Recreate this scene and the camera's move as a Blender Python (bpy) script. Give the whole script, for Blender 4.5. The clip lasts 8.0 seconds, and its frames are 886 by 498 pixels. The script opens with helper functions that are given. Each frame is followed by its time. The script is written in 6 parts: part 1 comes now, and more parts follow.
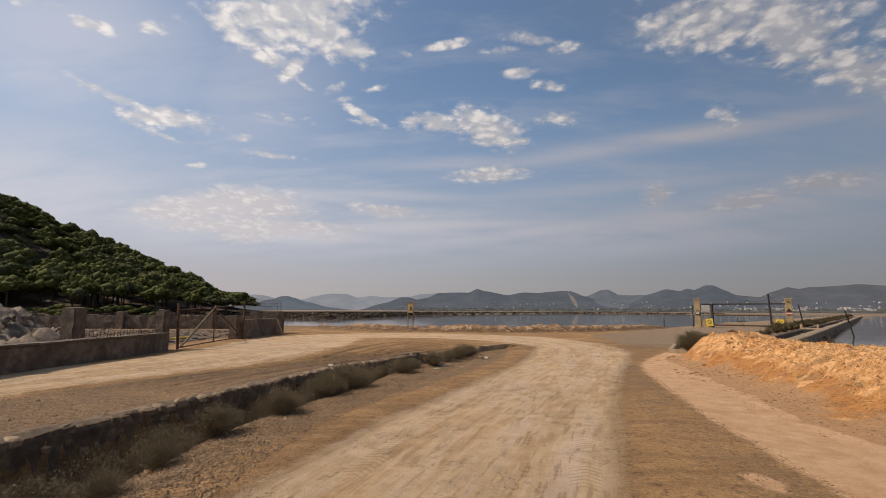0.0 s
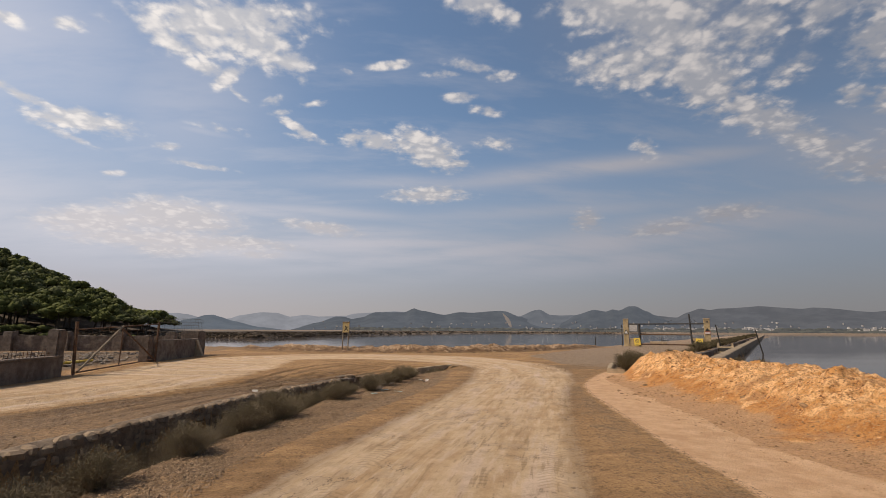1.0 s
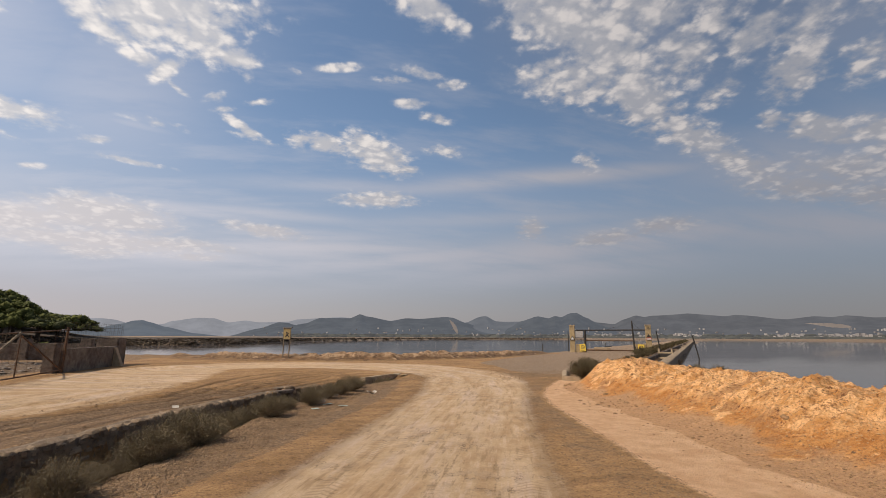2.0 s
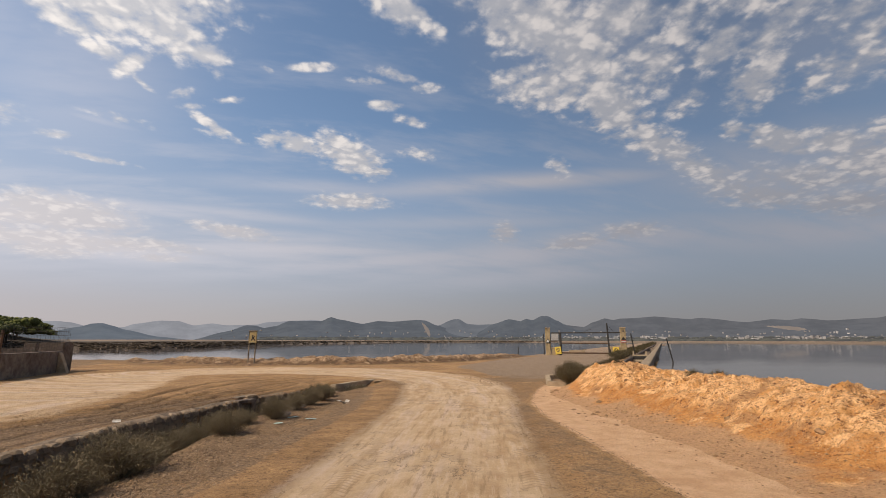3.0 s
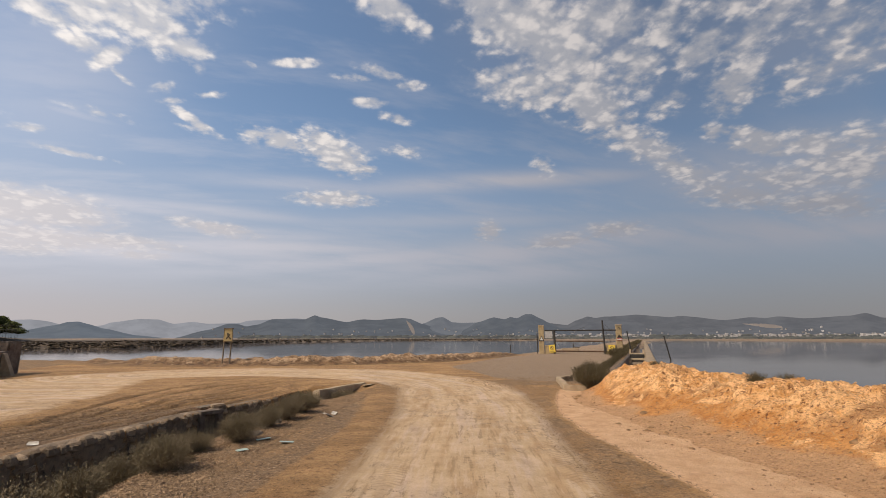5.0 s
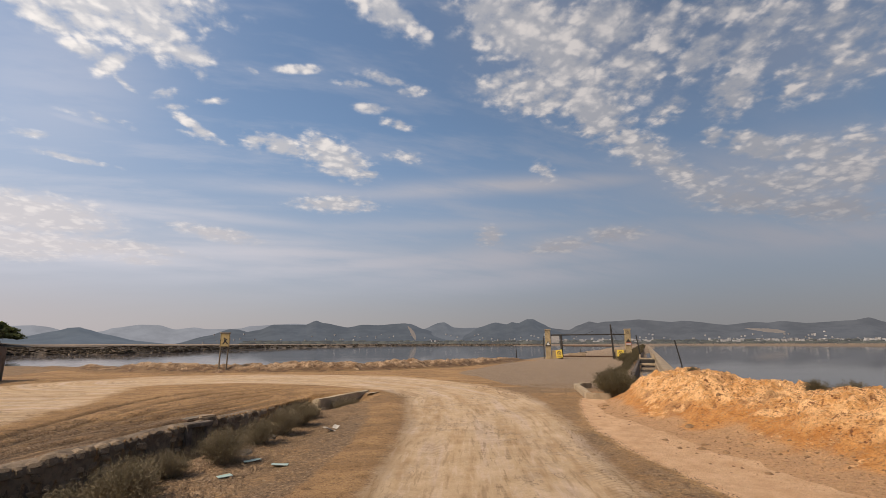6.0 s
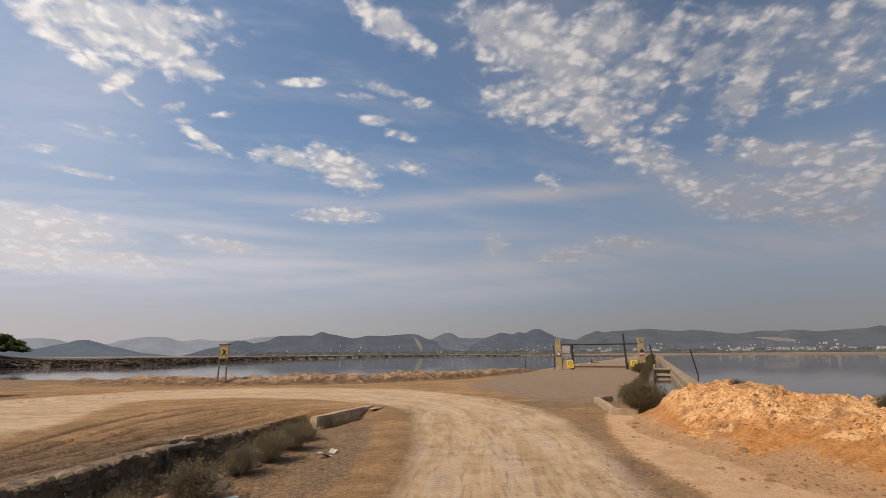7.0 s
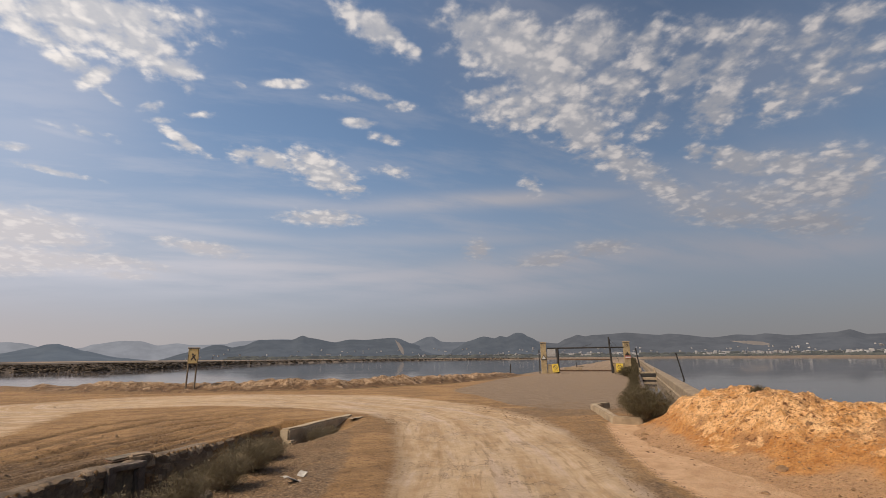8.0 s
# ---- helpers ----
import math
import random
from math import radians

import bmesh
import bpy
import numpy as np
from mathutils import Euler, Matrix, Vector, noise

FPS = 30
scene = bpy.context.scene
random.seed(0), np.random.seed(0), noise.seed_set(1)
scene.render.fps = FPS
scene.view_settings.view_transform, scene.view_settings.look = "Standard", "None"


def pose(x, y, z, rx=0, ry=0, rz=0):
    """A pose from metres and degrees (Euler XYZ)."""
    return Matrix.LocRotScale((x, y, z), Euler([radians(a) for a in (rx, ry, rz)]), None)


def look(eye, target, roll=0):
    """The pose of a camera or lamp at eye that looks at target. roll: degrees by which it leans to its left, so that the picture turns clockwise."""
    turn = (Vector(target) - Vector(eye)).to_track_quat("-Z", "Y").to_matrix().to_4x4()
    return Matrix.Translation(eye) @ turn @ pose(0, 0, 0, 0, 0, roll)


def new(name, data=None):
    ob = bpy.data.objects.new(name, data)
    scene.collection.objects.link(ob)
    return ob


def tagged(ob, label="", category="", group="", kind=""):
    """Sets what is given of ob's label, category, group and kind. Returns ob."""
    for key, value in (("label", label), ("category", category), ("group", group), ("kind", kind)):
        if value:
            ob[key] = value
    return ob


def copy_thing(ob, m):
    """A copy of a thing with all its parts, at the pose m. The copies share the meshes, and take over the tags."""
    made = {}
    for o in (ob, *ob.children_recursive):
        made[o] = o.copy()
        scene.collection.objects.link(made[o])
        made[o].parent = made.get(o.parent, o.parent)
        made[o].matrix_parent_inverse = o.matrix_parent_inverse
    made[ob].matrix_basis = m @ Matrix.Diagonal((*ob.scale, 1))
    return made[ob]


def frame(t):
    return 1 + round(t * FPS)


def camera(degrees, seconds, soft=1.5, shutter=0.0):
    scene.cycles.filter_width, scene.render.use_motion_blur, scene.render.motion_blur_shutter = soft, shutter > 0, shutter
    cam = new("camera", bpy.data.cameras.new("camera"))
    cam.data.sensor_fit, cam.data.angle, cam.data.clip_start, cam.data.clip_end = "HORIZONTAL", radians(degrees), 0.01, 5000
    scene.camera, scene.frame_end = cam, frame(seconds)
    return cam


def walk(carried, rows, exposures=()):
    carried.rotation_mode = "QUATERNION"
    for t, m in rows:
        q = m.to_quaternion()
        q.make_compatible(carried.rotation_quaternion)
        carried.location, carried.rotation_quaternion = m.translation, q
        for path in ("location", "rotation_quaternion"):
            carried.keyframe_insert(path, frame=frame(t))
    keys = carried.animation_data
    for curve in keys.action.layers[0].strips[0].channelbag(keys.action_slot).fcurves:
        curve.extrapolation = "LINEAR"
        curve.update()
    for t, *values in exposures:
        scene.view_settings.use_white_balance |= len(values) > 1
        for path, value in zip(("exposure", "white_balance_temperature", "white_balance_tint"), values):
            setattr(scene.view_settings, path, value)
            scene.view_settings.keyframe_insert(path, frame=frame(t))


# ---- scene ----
cam = camera(86.4, 8.0, soft=0.6)
PATH = [
    (0, (0.256, 0.693, 1.324), (0.235, 2.676, 1.583), 0.3),
    (0.5, (0.234, 0.943, 1.331), (0.35, 2.915, 1.641), 0.3),
    (1, (0.158, 1.336, 1.322), (0.4, 3.292, 1.663), 0.3),
    (1.5, (0.149, 1.805, 1.324), (0.51, 3.74, 1.679), 0.3),
    (3, (0.227, 3.275, 1.341), (0.794, 5.155, 1.72), 0.1),
    (3.5, (0.218, 3.82, 1.338), (0.805, 5.697, 1.703), 0.2),
    (4, (0.248, 4.291, 1.345), (0.856, 6.162, 1.702), 0.2),
    (5.5, (0.416, 5.793, 1.315), (1.046, 7.652, 1.698), -0.1),
    (6, (0.461, 6.292, 1.299), (1.084, 8.152, 1.692), -0.1),
    (6.5, (0.552, 6.722, 1.297), (1.154, 8.585, 1.706), -0.3),
    (7, (0.68, 7.201, 1.306), (1.278, 9.059, 1.741), -0.4),
    (7.5, (0.738, 7.676, 1.305), (1.359, 9.524, 1.75), -0.5),
    (8, (0.878, 8.162, 1.305), (1.545, 9.993, 1.755), -0.5),
]
walk(cam, [(t, look(eye, target, roll)) for t, eye, target, roll in PATH],
     ((0.0, -0.06), (1.5, 0.02), (3.5, 0.09), (5.5, 0.11), (8.0, 0.01)))

# ---- light ----
SUN_AZ, SUN_EL = -98.0, 47.0          # degrees from +y towards +x, and above the horizon

world = bpy.data.worlds.new("world")
scene.world = world
world.use_nodes = True
wt = world.node_tree
wt.nodes.clear()


def wnode(kind, **props):
    n = wt.nodes.new(kind)
    for k, v in props.items():
        if k == "op":
            n.operation = v
        elif k == "clamp":
            n.use_clamp = v
        elif k == "vtype":
            n.vector_type = v
    return n


def wmath(op, a, b=0.0, c=0.0, clamp=False):
    n = wnode("ShaderNodeMath", op=op, clamp=clamp)
    for i, v in enumerate((a, b, c)):
        if isinstance(v, (int, float)):
            n.inputs[i].default_value = v
        else:
            wt.links.new(v, n.inputs[i])
    return n.outputs[0]


def wramp(v, lo, hi, to_lo=0.0, to_hi=1.0):
    n = wnode("ShaderNodeMapRange")
    n.interpolation_type = "SMOOTHSTEP"
    wt.links.new(v, n.inputs[0])
    for i, x in enumerate((lo, hi, to_lo, to_hi)):
        n.inputs[i + 1].default_value = x
    return n.outputs[0]


def wmix(f, a, b):
    n = wnode("ShaderNodeMix")
    n.data_type = "RGBA"
    for i, v in ((0, f), (6, a), (7, b)):
        if isinstance(v, (int, float, tuple)):
            n.inputs[i].default_value = v if not isinstance(v, tuple) else (*v, 1)
        else:
            wt.links.new(v, n.inputs[i])
    return n.outputs[2]


def wnoise(vec, scale, detail, rough):
    n = wnode("ShaderNodeTexNoise")
    wt.links.new(vec, n.inputs["Vector"])
    n.inputs["Scale"].default_value, n.inputs["Detail"].default_value, n.inputs["Roughness"].default_value = scale, detail, rough
    return n.outputs[0]


coord = wnode("ShaderNodeTexCoord")
split = wnode("ShaderNodeSeparateXYZ")
wt.links.new(coord.outputs["Generated"], split.inputs[0])
dx, dy, dz = split.outputs
azimuth = wmath("MULTIPLY", wmath("ARCTAN2", dx, dy), 57.29578)
elev = wmath("MULTIPLY", wmath("ARCSINE", dz), 57.29578)
cosel = wmath("SQRT", wmath("SUBTRACT", 1.0, wmath("MULTIPLY", dz, dz)))
# the cloud sheet is flat: its pattern shrinks towards the horizon
high = wmath("ADD", wmath("MAXIMUM", dz, 0.0), 0.22)
flat = wnode("ShaderNodeCombineXYZ")
wt.links.new(wmath("DIVIDE", dx, high), flat.inputs[0])
wt.links.new(wmath("DIVIDE", dy, high), flat.inputs[1])
FLAT = flat.outputs[0]
# the seen clouds lie on a plane that touches the sky dome at 15 degrees right of +y, 18 degrees up
ca, sa0, ce, se0 = math.cos(radians(15)), math.sin(radians(15)), math.cos(radians(18)), math.sin(radians(18))


def along(x, y, z):
    return wmath("MULTIPLY_ADD", dx, x, wmath("MULTIPLY_ADD", dy, y, wmath("MULTIPLY", dz, z)))


ahead = wmath("MAXIMUM", along(sa0 * ce, ca * ce, se0), 0.05)
ACROSS_SKY = wmath("MULTIPLY", wmath("DIVIDE", along(ca, -sa0, 0.0), ahead), 57.29578)
UP_SKY = wmath("MULTIPLY", wmath("DIVIDE", along(-sa0 * se0, -ca * se0, ce), ahead), 57.29578)
sums = {"puff": None, "veil": None}


def patch(kind, x, y, half_w, half_h, turn, strength):
    # the running sum rides along as a third coordinate of no weight, so that the patches are worked out one after another
    place = wnode("ShaderNodeCombineXYZ")
    wt.links.new(ACROSS_SKY, place.inputs[0])
    wt.links.new(UP_SKY, place.inputs[1])
    if sums[kind] is not None:
        wt.links.new(sums[kind], place.inputs[2])
    n = wnode("ShaderNodeMapping")
    n.vector_type = "TEXTURE"
    n.inputs["Location"].default_value = (x, y, 0)
    n.inputs["Rotation"].default_value = (0, 0, radians(turn))
    n.inputs["Scale"].default_value = (half_w, half_h, 1e5)
    wt.links.new(place.outputs[0], n.inputs["Vector"])
    v = wnode("ShaderNodeVectorMath", op="DOT_PRODUCT")
    wt.links.new(n.outputs[0], v.inputs[0])
    wt.links.new(n.outputs[0], v.inputs[1])
    e = wmath("MULTIPLY", wmath("EXPONENT", wmath("MULTIPLY", v.outputs["Value"], -0.75)), strength)
    sums[kind] = e if sums[kind] is None else wmath("MAXIMUM", sums[kind], e)


def puff(*a):
    patch("puff", *a)


def veil(*a):
    patch("veil", *a)


puff(54.6, 19.4, 8.27, 4.31, 21, 0.6)
puff(59.0, 6.0, 4.78, 2.92, 1, 0.66)
puff(48.8, 15.0, 6.66, 2.54, 26, 0.58)
puff(55.5, 25.0, 6.84, 2.08, 12, 0.58)
puff(-35.3, 20.7, 11.07, 2.75, -5, 0.95)
puff(-40.6, 18.6, 4.50, 1.49, -24, 0.8)
puff(-30.6, 18.2, 5.82, 2.52, -27, 0.92)
puff(-26.2, 15.6, 3.26, 1.79, -38, 0.8)
puff(-37.1, 18.5, 5.15, 1.86, -18, 0.75)
puff(-36.7, 15.1, 2.77, 0.88, -19, 0.8)
puff(-34.2, 14.2, 2.23, 1.07, 27, 0.85)
puff(-33.0, 11.8, 1.53, 0.38, -38, 0.55)
puff(-28.4, 10.8, 1.48, 0.56, 10, 0.7)
puff(-27.7, 9.4, 1.48, 0.38, 2, 0.55)
puff(-23.2, 10.2, 2.00, 0.51, 7, 0.6)
puff(-25.6, 7.3, 2.68, 0.58, -33, 0.85)
puff(-24.3, 6.0, 3.08, 0.52, -19, 0.55)
puff(-16.1, 5.3, 3.82, 1.12, -13, 0.95)
puff(-9.6, 4.0, 4.03, 1.73, -24, 1)
puff(-6.2, 2.2, 1.73, 0.60, 1, 0.8)
puff(-18.8, 13.7, 0.98, 0.32, -23, 0.5)
puff(-13.5, 14.0, 2.43, 0.51, 2, 0.7)
puff(-7.1, 12.5, 2.08, 0.45, -6, 0.7)
puff(-4.0, 13.3, 2.74, 0.59, -13, 0.75)
puff(-0.7, 11.9, 2.00, 0.52, 2, 0.75)
puff(-5.3, 9.9, 2.10, 0.59, -3, 0.7)
puff(-2.3, 8.1, 1.99, 0.60, -10, 0.65)
puff(-1.2, 4.3, 2.55, 0.67, -7, 0.6)
puff(-4.0, 21.0, 4.73, 1.69, -32, 0.85)
puff(1.2, 18.3, 0.80, 0.58, 3, 0.55)
puff(-39.0, 3.3, 4.14, 0.38, -12, 0.75)
puff(-43.1, 5.9, 2.33, 0.50, -7, 0.6)
puff(-35.8, 7.9, 4.14, 0.57, -13, 0.5)
puff(12.3, 19.3, 6.65, 3.85, -22, 1)
puff(17.1, 16.2, 6.08, 3.58, -27, 1)
puff(21.5, 10.4, 4.83, 3.00, -37, 1)
puff(13.9, 12.2, 6.14, 2.62, -8, 0.85)
puff(28.0, 5.8, 4.99, 1.88, -23, 0.95)
puff(33.2, 2.8, 4.36, 1.36, -18, 0.8)
puff(8.2, 21.7, 5.30, 1.57, 2, 0.8)
puff(22.4, 20.2, 6.10, 2.90, 11, 0.85)
puff(26.1, 15.1, 4.00, 3.07, 41, 0.8)
puff(30.0, 19.8, 3.94, 3.07, 46, 0.72)
puff(34.3, 17.3, 3.99, 1.93, 41, 0.85)
puff(40.5, 18.7, 5.36, 2.07, 36, 0.75)
puff(38.9, 13.4, 4.03, 2.82, 41, 0.8)
puff(43.1, 22.1, 5.47, 2.01, 21, 0.7)
puff(50.2, 21.6, 6.96, 2.02, 16, 0.6)
puff(47.9, 15.6, 6.26, 2.08, 20, 0.55)
puff(54.3, 17.1, 5.06, 2.01, 1, 0.6)
puff(36.7, 22.5, 4.86, 1.61, 2, 0.7)
puff(30.6, 10.6, 2.73, 1.38, 30, 0.6)
puff(37.2, 7.6, 2.14, 1.02, 1, 0.8)
puff(43.0, 6.6, 5.09, 1.51, -4, 0.95)
puff(49.6, 6.5, 5.15, 1.72, -4, 0.85)
puff(54.3, 4.1, 6.71, 2.79, -4, 0.8)
puff(46.4, 1.9, 8.80, 2.11, 1, 0.7)
puff(40.7, 0.1, 7.33, 1.75, -4, 0.75)
puff(52.6, -0.9, 8.19, 1.79, 1, 0.75)
puff(35.5, 1.8, 4.38, 1.24, -14, 0.7)
puff(56.1, 7.6, 3.69, 1.74, 1, 0.7)
puff(-45.5, -2.8, 5.62, 1.73, -8, 0.95)
puff(-41.7, -2.4, 2.54, 1.32, 1, 0.8)
puff(-37.5, -6.7, 5.76, 0.82, -8, 0.8)
puff(-45.3, -7.4, 5.71, 1.08, -3, 0.8)
puff(-23.7, -5.1, 5.24, 0.82, -10, 0.8)
puff(-32.4, -8.4, 3.91, 0.55, -3, 0.65)
puff(-9.7, -1.4, 4.69, 0.95, -2, 0.85)
puff(9.2, -5.1, 1.75, 1.39, 0, 0.75)
puff(18.0, -6.1, 4.24, 0.99, 8, 0.7)
puff(25.1, -4.6, 4.28, 1.06, 5, 0.65)
puff(15.6, 2.9, 1.54, 1.08, -28, 0.6)
puff(-55.8, -3.3, 9.14, 1.87, -3, 0.95)
puff(-44.0, -3.1, 8.28, 2.27, -7, 1.0)
puff(-46.5, -6.2, 14.19, 1.34, -5, 0.85)
puff(-35.1, -6.6, 9.48, 0.88, -8, 0.66)
puff(-49.4, -1.4, 5.78, 0.65, -3, 0.6)
puff(-56.4, 10.1, 7.30, 1.46, -12, 0.95)
puff(-64.3, 13.9, 6.74, 0.72, -26, 0.8)
puff(-65.9, 24.0, 3.78, 0.97, -20, 0.75)
puff(-55.7, 22.1, 3.03, 0.75, -14, 0.75)
puff(-75.7, 28.4, 4.89, 0.63, -12, 0.6)
puff(-59.3, 8.8, 6.64, 0.71, -24, 0.6)
puff(-51.8, 2.9, 1.75, 0.40, -4, 0.7)
veil(-41.0, 12.2, 11.57, 7.46, -8, 0.45)
veil(46.9, 19.1, 17.24, 8.35, 12, 0.35)
veil(20.7, 17.3, 13.29, 7.36, -17, 0.4)
veil(53.7, 3.7, 14.17, 5.10, 1, 0.675)
veil(-35.4, 18.5, 10.49, 4.31, -8, 0.35)
veil(-41.7, -2.8, 7.14, 1.68, -8, 1.0)
veil(-38.3, -7.3, 14.58, 1.71, -6, 1.0)
veil(-19.5, -5.8, 10.32, 0.81, -3, 0.81)
veil(-25.1, -2.9, 12.59, 0.66, -5, 0.675)
veil(-4.9, -8.6, 22.37, 1.11, 4, 0.8775000000000001)
veil(20.3, -5.8, 13.73, 1.43, 9, 0.945)
veil(38.8, -4.5, 16.78, 1.32, 3, 0.675)
veil(54.8, 16.6, 12.07, 1.45, 21, 0.5)
veil(54.4, -4.4, 11.93, 1.46, 5, 0.945)
veil(10.8, 1.1, 17.97, 0.95, 4, 1.0)
veil(-13.0, 0.2, 13.28, 0.80, -3, 0.6075)
veil(18.0, -6.8, 23.34, 1.77, 8, 1.0)
veil(-19.8, -7.6, 16.63, 1.38, -5, 0.81)
veil(42.7, 1.9, 14.67, 3.48, -4, 0.81)
veil(47.0, -4.5, 18.49, 2.17, 3, 0.81)
veil(-32.7, -2.6, 9.61, 0.81, -8, 0.7425000000000002)
veil(-55.2, -5.3, 23.11, 3.65, -6, 0.675)
veil(-17.7, -7.3, 19.62, 1.02, -1, 0.945)
veil(14.2, -10.0, 14.58, 1.40, 5, 0.7425000000000002)
veil(5.4, -3.8, 18.03, 0.77, 1, 0.486)
veil(-70.4, 23.4, 27.12, 8.96, -16, 0.6)
veil(-83.9, 2.0, 24.54, 8.41, -4, 0.7425000000000002)
veil(-48.9, -3.5, 14.39, 2.15, -5, 1.0)
veil(-37.3, -6.9, 17.47, 1.30, -10, 0.945)
veil(-78.4, 19.6, 16.95, 5.57, -22, 0.6)
veil(-75.7, 5.0, 22.29, 6.54, -12, 0.5)
veil(-38.6, 7.7, 5.14, 0.60, -13, 0.5)

cells = wnoise(FLAT, 19.0, 6.0, 0.56)
broad = wnoise(FLAT, 5.5, 4.0, 0.55)
# small rounded lumps, as in a mackerel sky, pushed about so that they don't line up
push = wnode("ShaderNodeTexNoise")
wt.links.new(FLAT, push.inputs["Vector"])
push.inputs["Scale"].default_value, push.inputs["Detail"].default_value = 15.0, 4.0
shove = wnode("ShaderNodeVectorMath", op="MULTIPLY_ADD")
wt.links.new(push.outputs["Color"], shove.inputs[0])
shove.inputs[1].default_value = (0.075, 0.075, 0.0)
wt.links.new(FLAT, shove.inputs[2])


def wlumps(scale):
    n = wnode("ShaderNodeTexVoronoi")
    n.feature = "SMOOTH_F1"
    wt.links.new(shove.outputs[0], n.inputs["Vector"])
    n.inputs["Scale"].default_value, n.inputs["Smoothness"].default_value = scale, 0.35
    return wmath("SUBTRACT", 0.62, n.outputs["Distance"])


lumps = wmath("MULTIPLY_ADD", wlumps(17.0), 0.65, wmath("MULTIPLY", wlumps(37.0), 0.45))
wide = wnode("ShaderNodeMapping")
wide.inputs["Rotation"].default_value = (0, 0, radians(35))
wide.inputs["Scale"].default_value = (1.0, 3.2, 1)
wt.links.new(FLAT, wide.inputs["Vector"])
streak = wnoise(wide.outputs[0], 1.6, 5.0, 0.6)
# overhead and behind, the same broken cloud goes on
beyond = wmath("MULTIPLY", wramp(elev, 44.0, 55.0), wramp(broad, 0.45, 0.6))
cover = wmath("MAXIMUM", sums["puff"], wmath("MULTIPLY", beyond, 0.8))
detail = wmath("MULTIPLY_ADD", wmath("SUBTRACT", cells, 0.5), 1.15, wmath("MULTIPLY", wmath("SUBTRACT", lumps, 0.16), wramp(elev, 14.0, 24.0, 0.05, 0.45)))
field = wmath("ADD", cover, wmath("ADD", wmath("MULTIPLY", detail, wramp(elev, 8.0, 24.0, 0.75, 1.5)), wmath("MULTIPLY", wmath("SUBTRACT", broad, 0.5), 0.55)))
thick = wmath("MULTIPLY", wramp(field, 0.10, 0.84), wramp(cover, 0.08, 0.36))
thick = wmath("MULTIPLY", thick, wramp(elev, 9.0, 20.0, 0.85, 1.0))
thin = wmath("MULTIPLY", wmath("MULTIPLY", sums["veil"], wramp(streak, 0.10, 0.62)), 1.0)
thin = wmath("MAXIMUM", thin, wmath("MULTIPLY", wmath("MULTIPLY", wramp(cover, 0.12, 0.9), wramp(cells, 0.30, 0.60)), 0.55))
thin = wmath("MAXIMUM", thin, wmath("MULTIPLY", wmath("MULTIPLY", wramp(streak, 0.42, 0.72), wramp(elev, 3.0, 15.0)), 0.34))

sky = wnode("ShaderNodeTexSky")
sky.sky_type = "NISHITA"
sky.sun_disc = False
sky.sun_elevation = radians(SUN_EL)
sky.sun_rotation = radians(SUN_AZ)
sky.air_density, sky.dust_density, sky.ozone_density = 1.0, 1.2, 1.5
SKY = 0.125
blue = wnode("ShaderNodeVectorMath", op="MULTIPLY")
wt.links.new(sky.outputs[0], blue.inputs[0])
blue.inputs[1].default_value = (SKY * 1.0, SKY * 1.02, SKY * 1.0)
# the haze is bright below the sun and dull away from it, and dusty low down
side = wramp(azimuth, -45.0, 55.0)
deep = wnode("ShaderNodeVectorMath", op="SCALE")
wt.links.new(blue.outputs[0], deep.inputs[0])
wt.links.new(wramp(azimuth, 0.0, 55.0, 1.0, 0.68), deep.inputs[3])
low = wramp(elev, 8.0, 1.5)
haze = wmix(side, wmix(low, (0.465, 0.470, 0.545), (0.500, 0.455, 0.465)), wmix(low, (0.212, 0.220, 0.262), (0.218, 0.208, 0.222)))
tall = wramp(elev, 9.0, 20.0)
lit = wmix(side, wmix(tall, (0.800, 0.740, 0.725), (0.93, 0.87, 0.83)), wmix(tall, (0.365, 0.345, 0.350), (0.545, 0.508, 0.50)))
dull = wmix(side, wmix(tall, (0.655, 0.612, 0.620), (0.60, 0.595, 0.625)), wmix(tall, (0.270, 0.265, 0.290), (0.305, 0.312, 0.350)))
air = wmix(wmath("ADD", wmath("MULTIPLY", wramp(elev, 26.0, 1.5), 0.90), wmath("MULTIPLY", wramp(azimuth, 0.0, -45.0), 0.10)), deep.outputs[0], haze)
air = wmix(thin, air, wmix(side, (0.67, 0.655, 0.71), (0.305, 0.308, 0.350)))
body = wmix(wramp(wmath("ADD", wmath("ADD", wmath("MULTIPLY", cells, 0.45), wmath("MULTIPLY", broad, 0.2)), wmath("MULTIPLY", lumps, 0.55)), 0.34, 0.60), dull, lit)
air = wmix(thick, air, body)
out = wnode("ShaderNodeOutputWorld")
back = wnode("ShaderNodeBackground")
wt.links.new(air, back.inputs[0])
wt.links.new(back.outputs[0], out.inputs[0])

sun = new("sun", bpy.data.lights.new("sun", "SUN"))
sun.data.energy, sun.data.angle, sun.data.color = 4.2, radians(1.0), (1.0, 0.865, 0.70)
sa, se = radians(SUN_AZ), radians(SUN_EL)
sun.matrix_world = look((0, 0, 60), (-math.sin(sa) * math.cos(se), -math.cos(sa) * math.cos(se), 60 - math.sin(se)))

# ---- tools ----


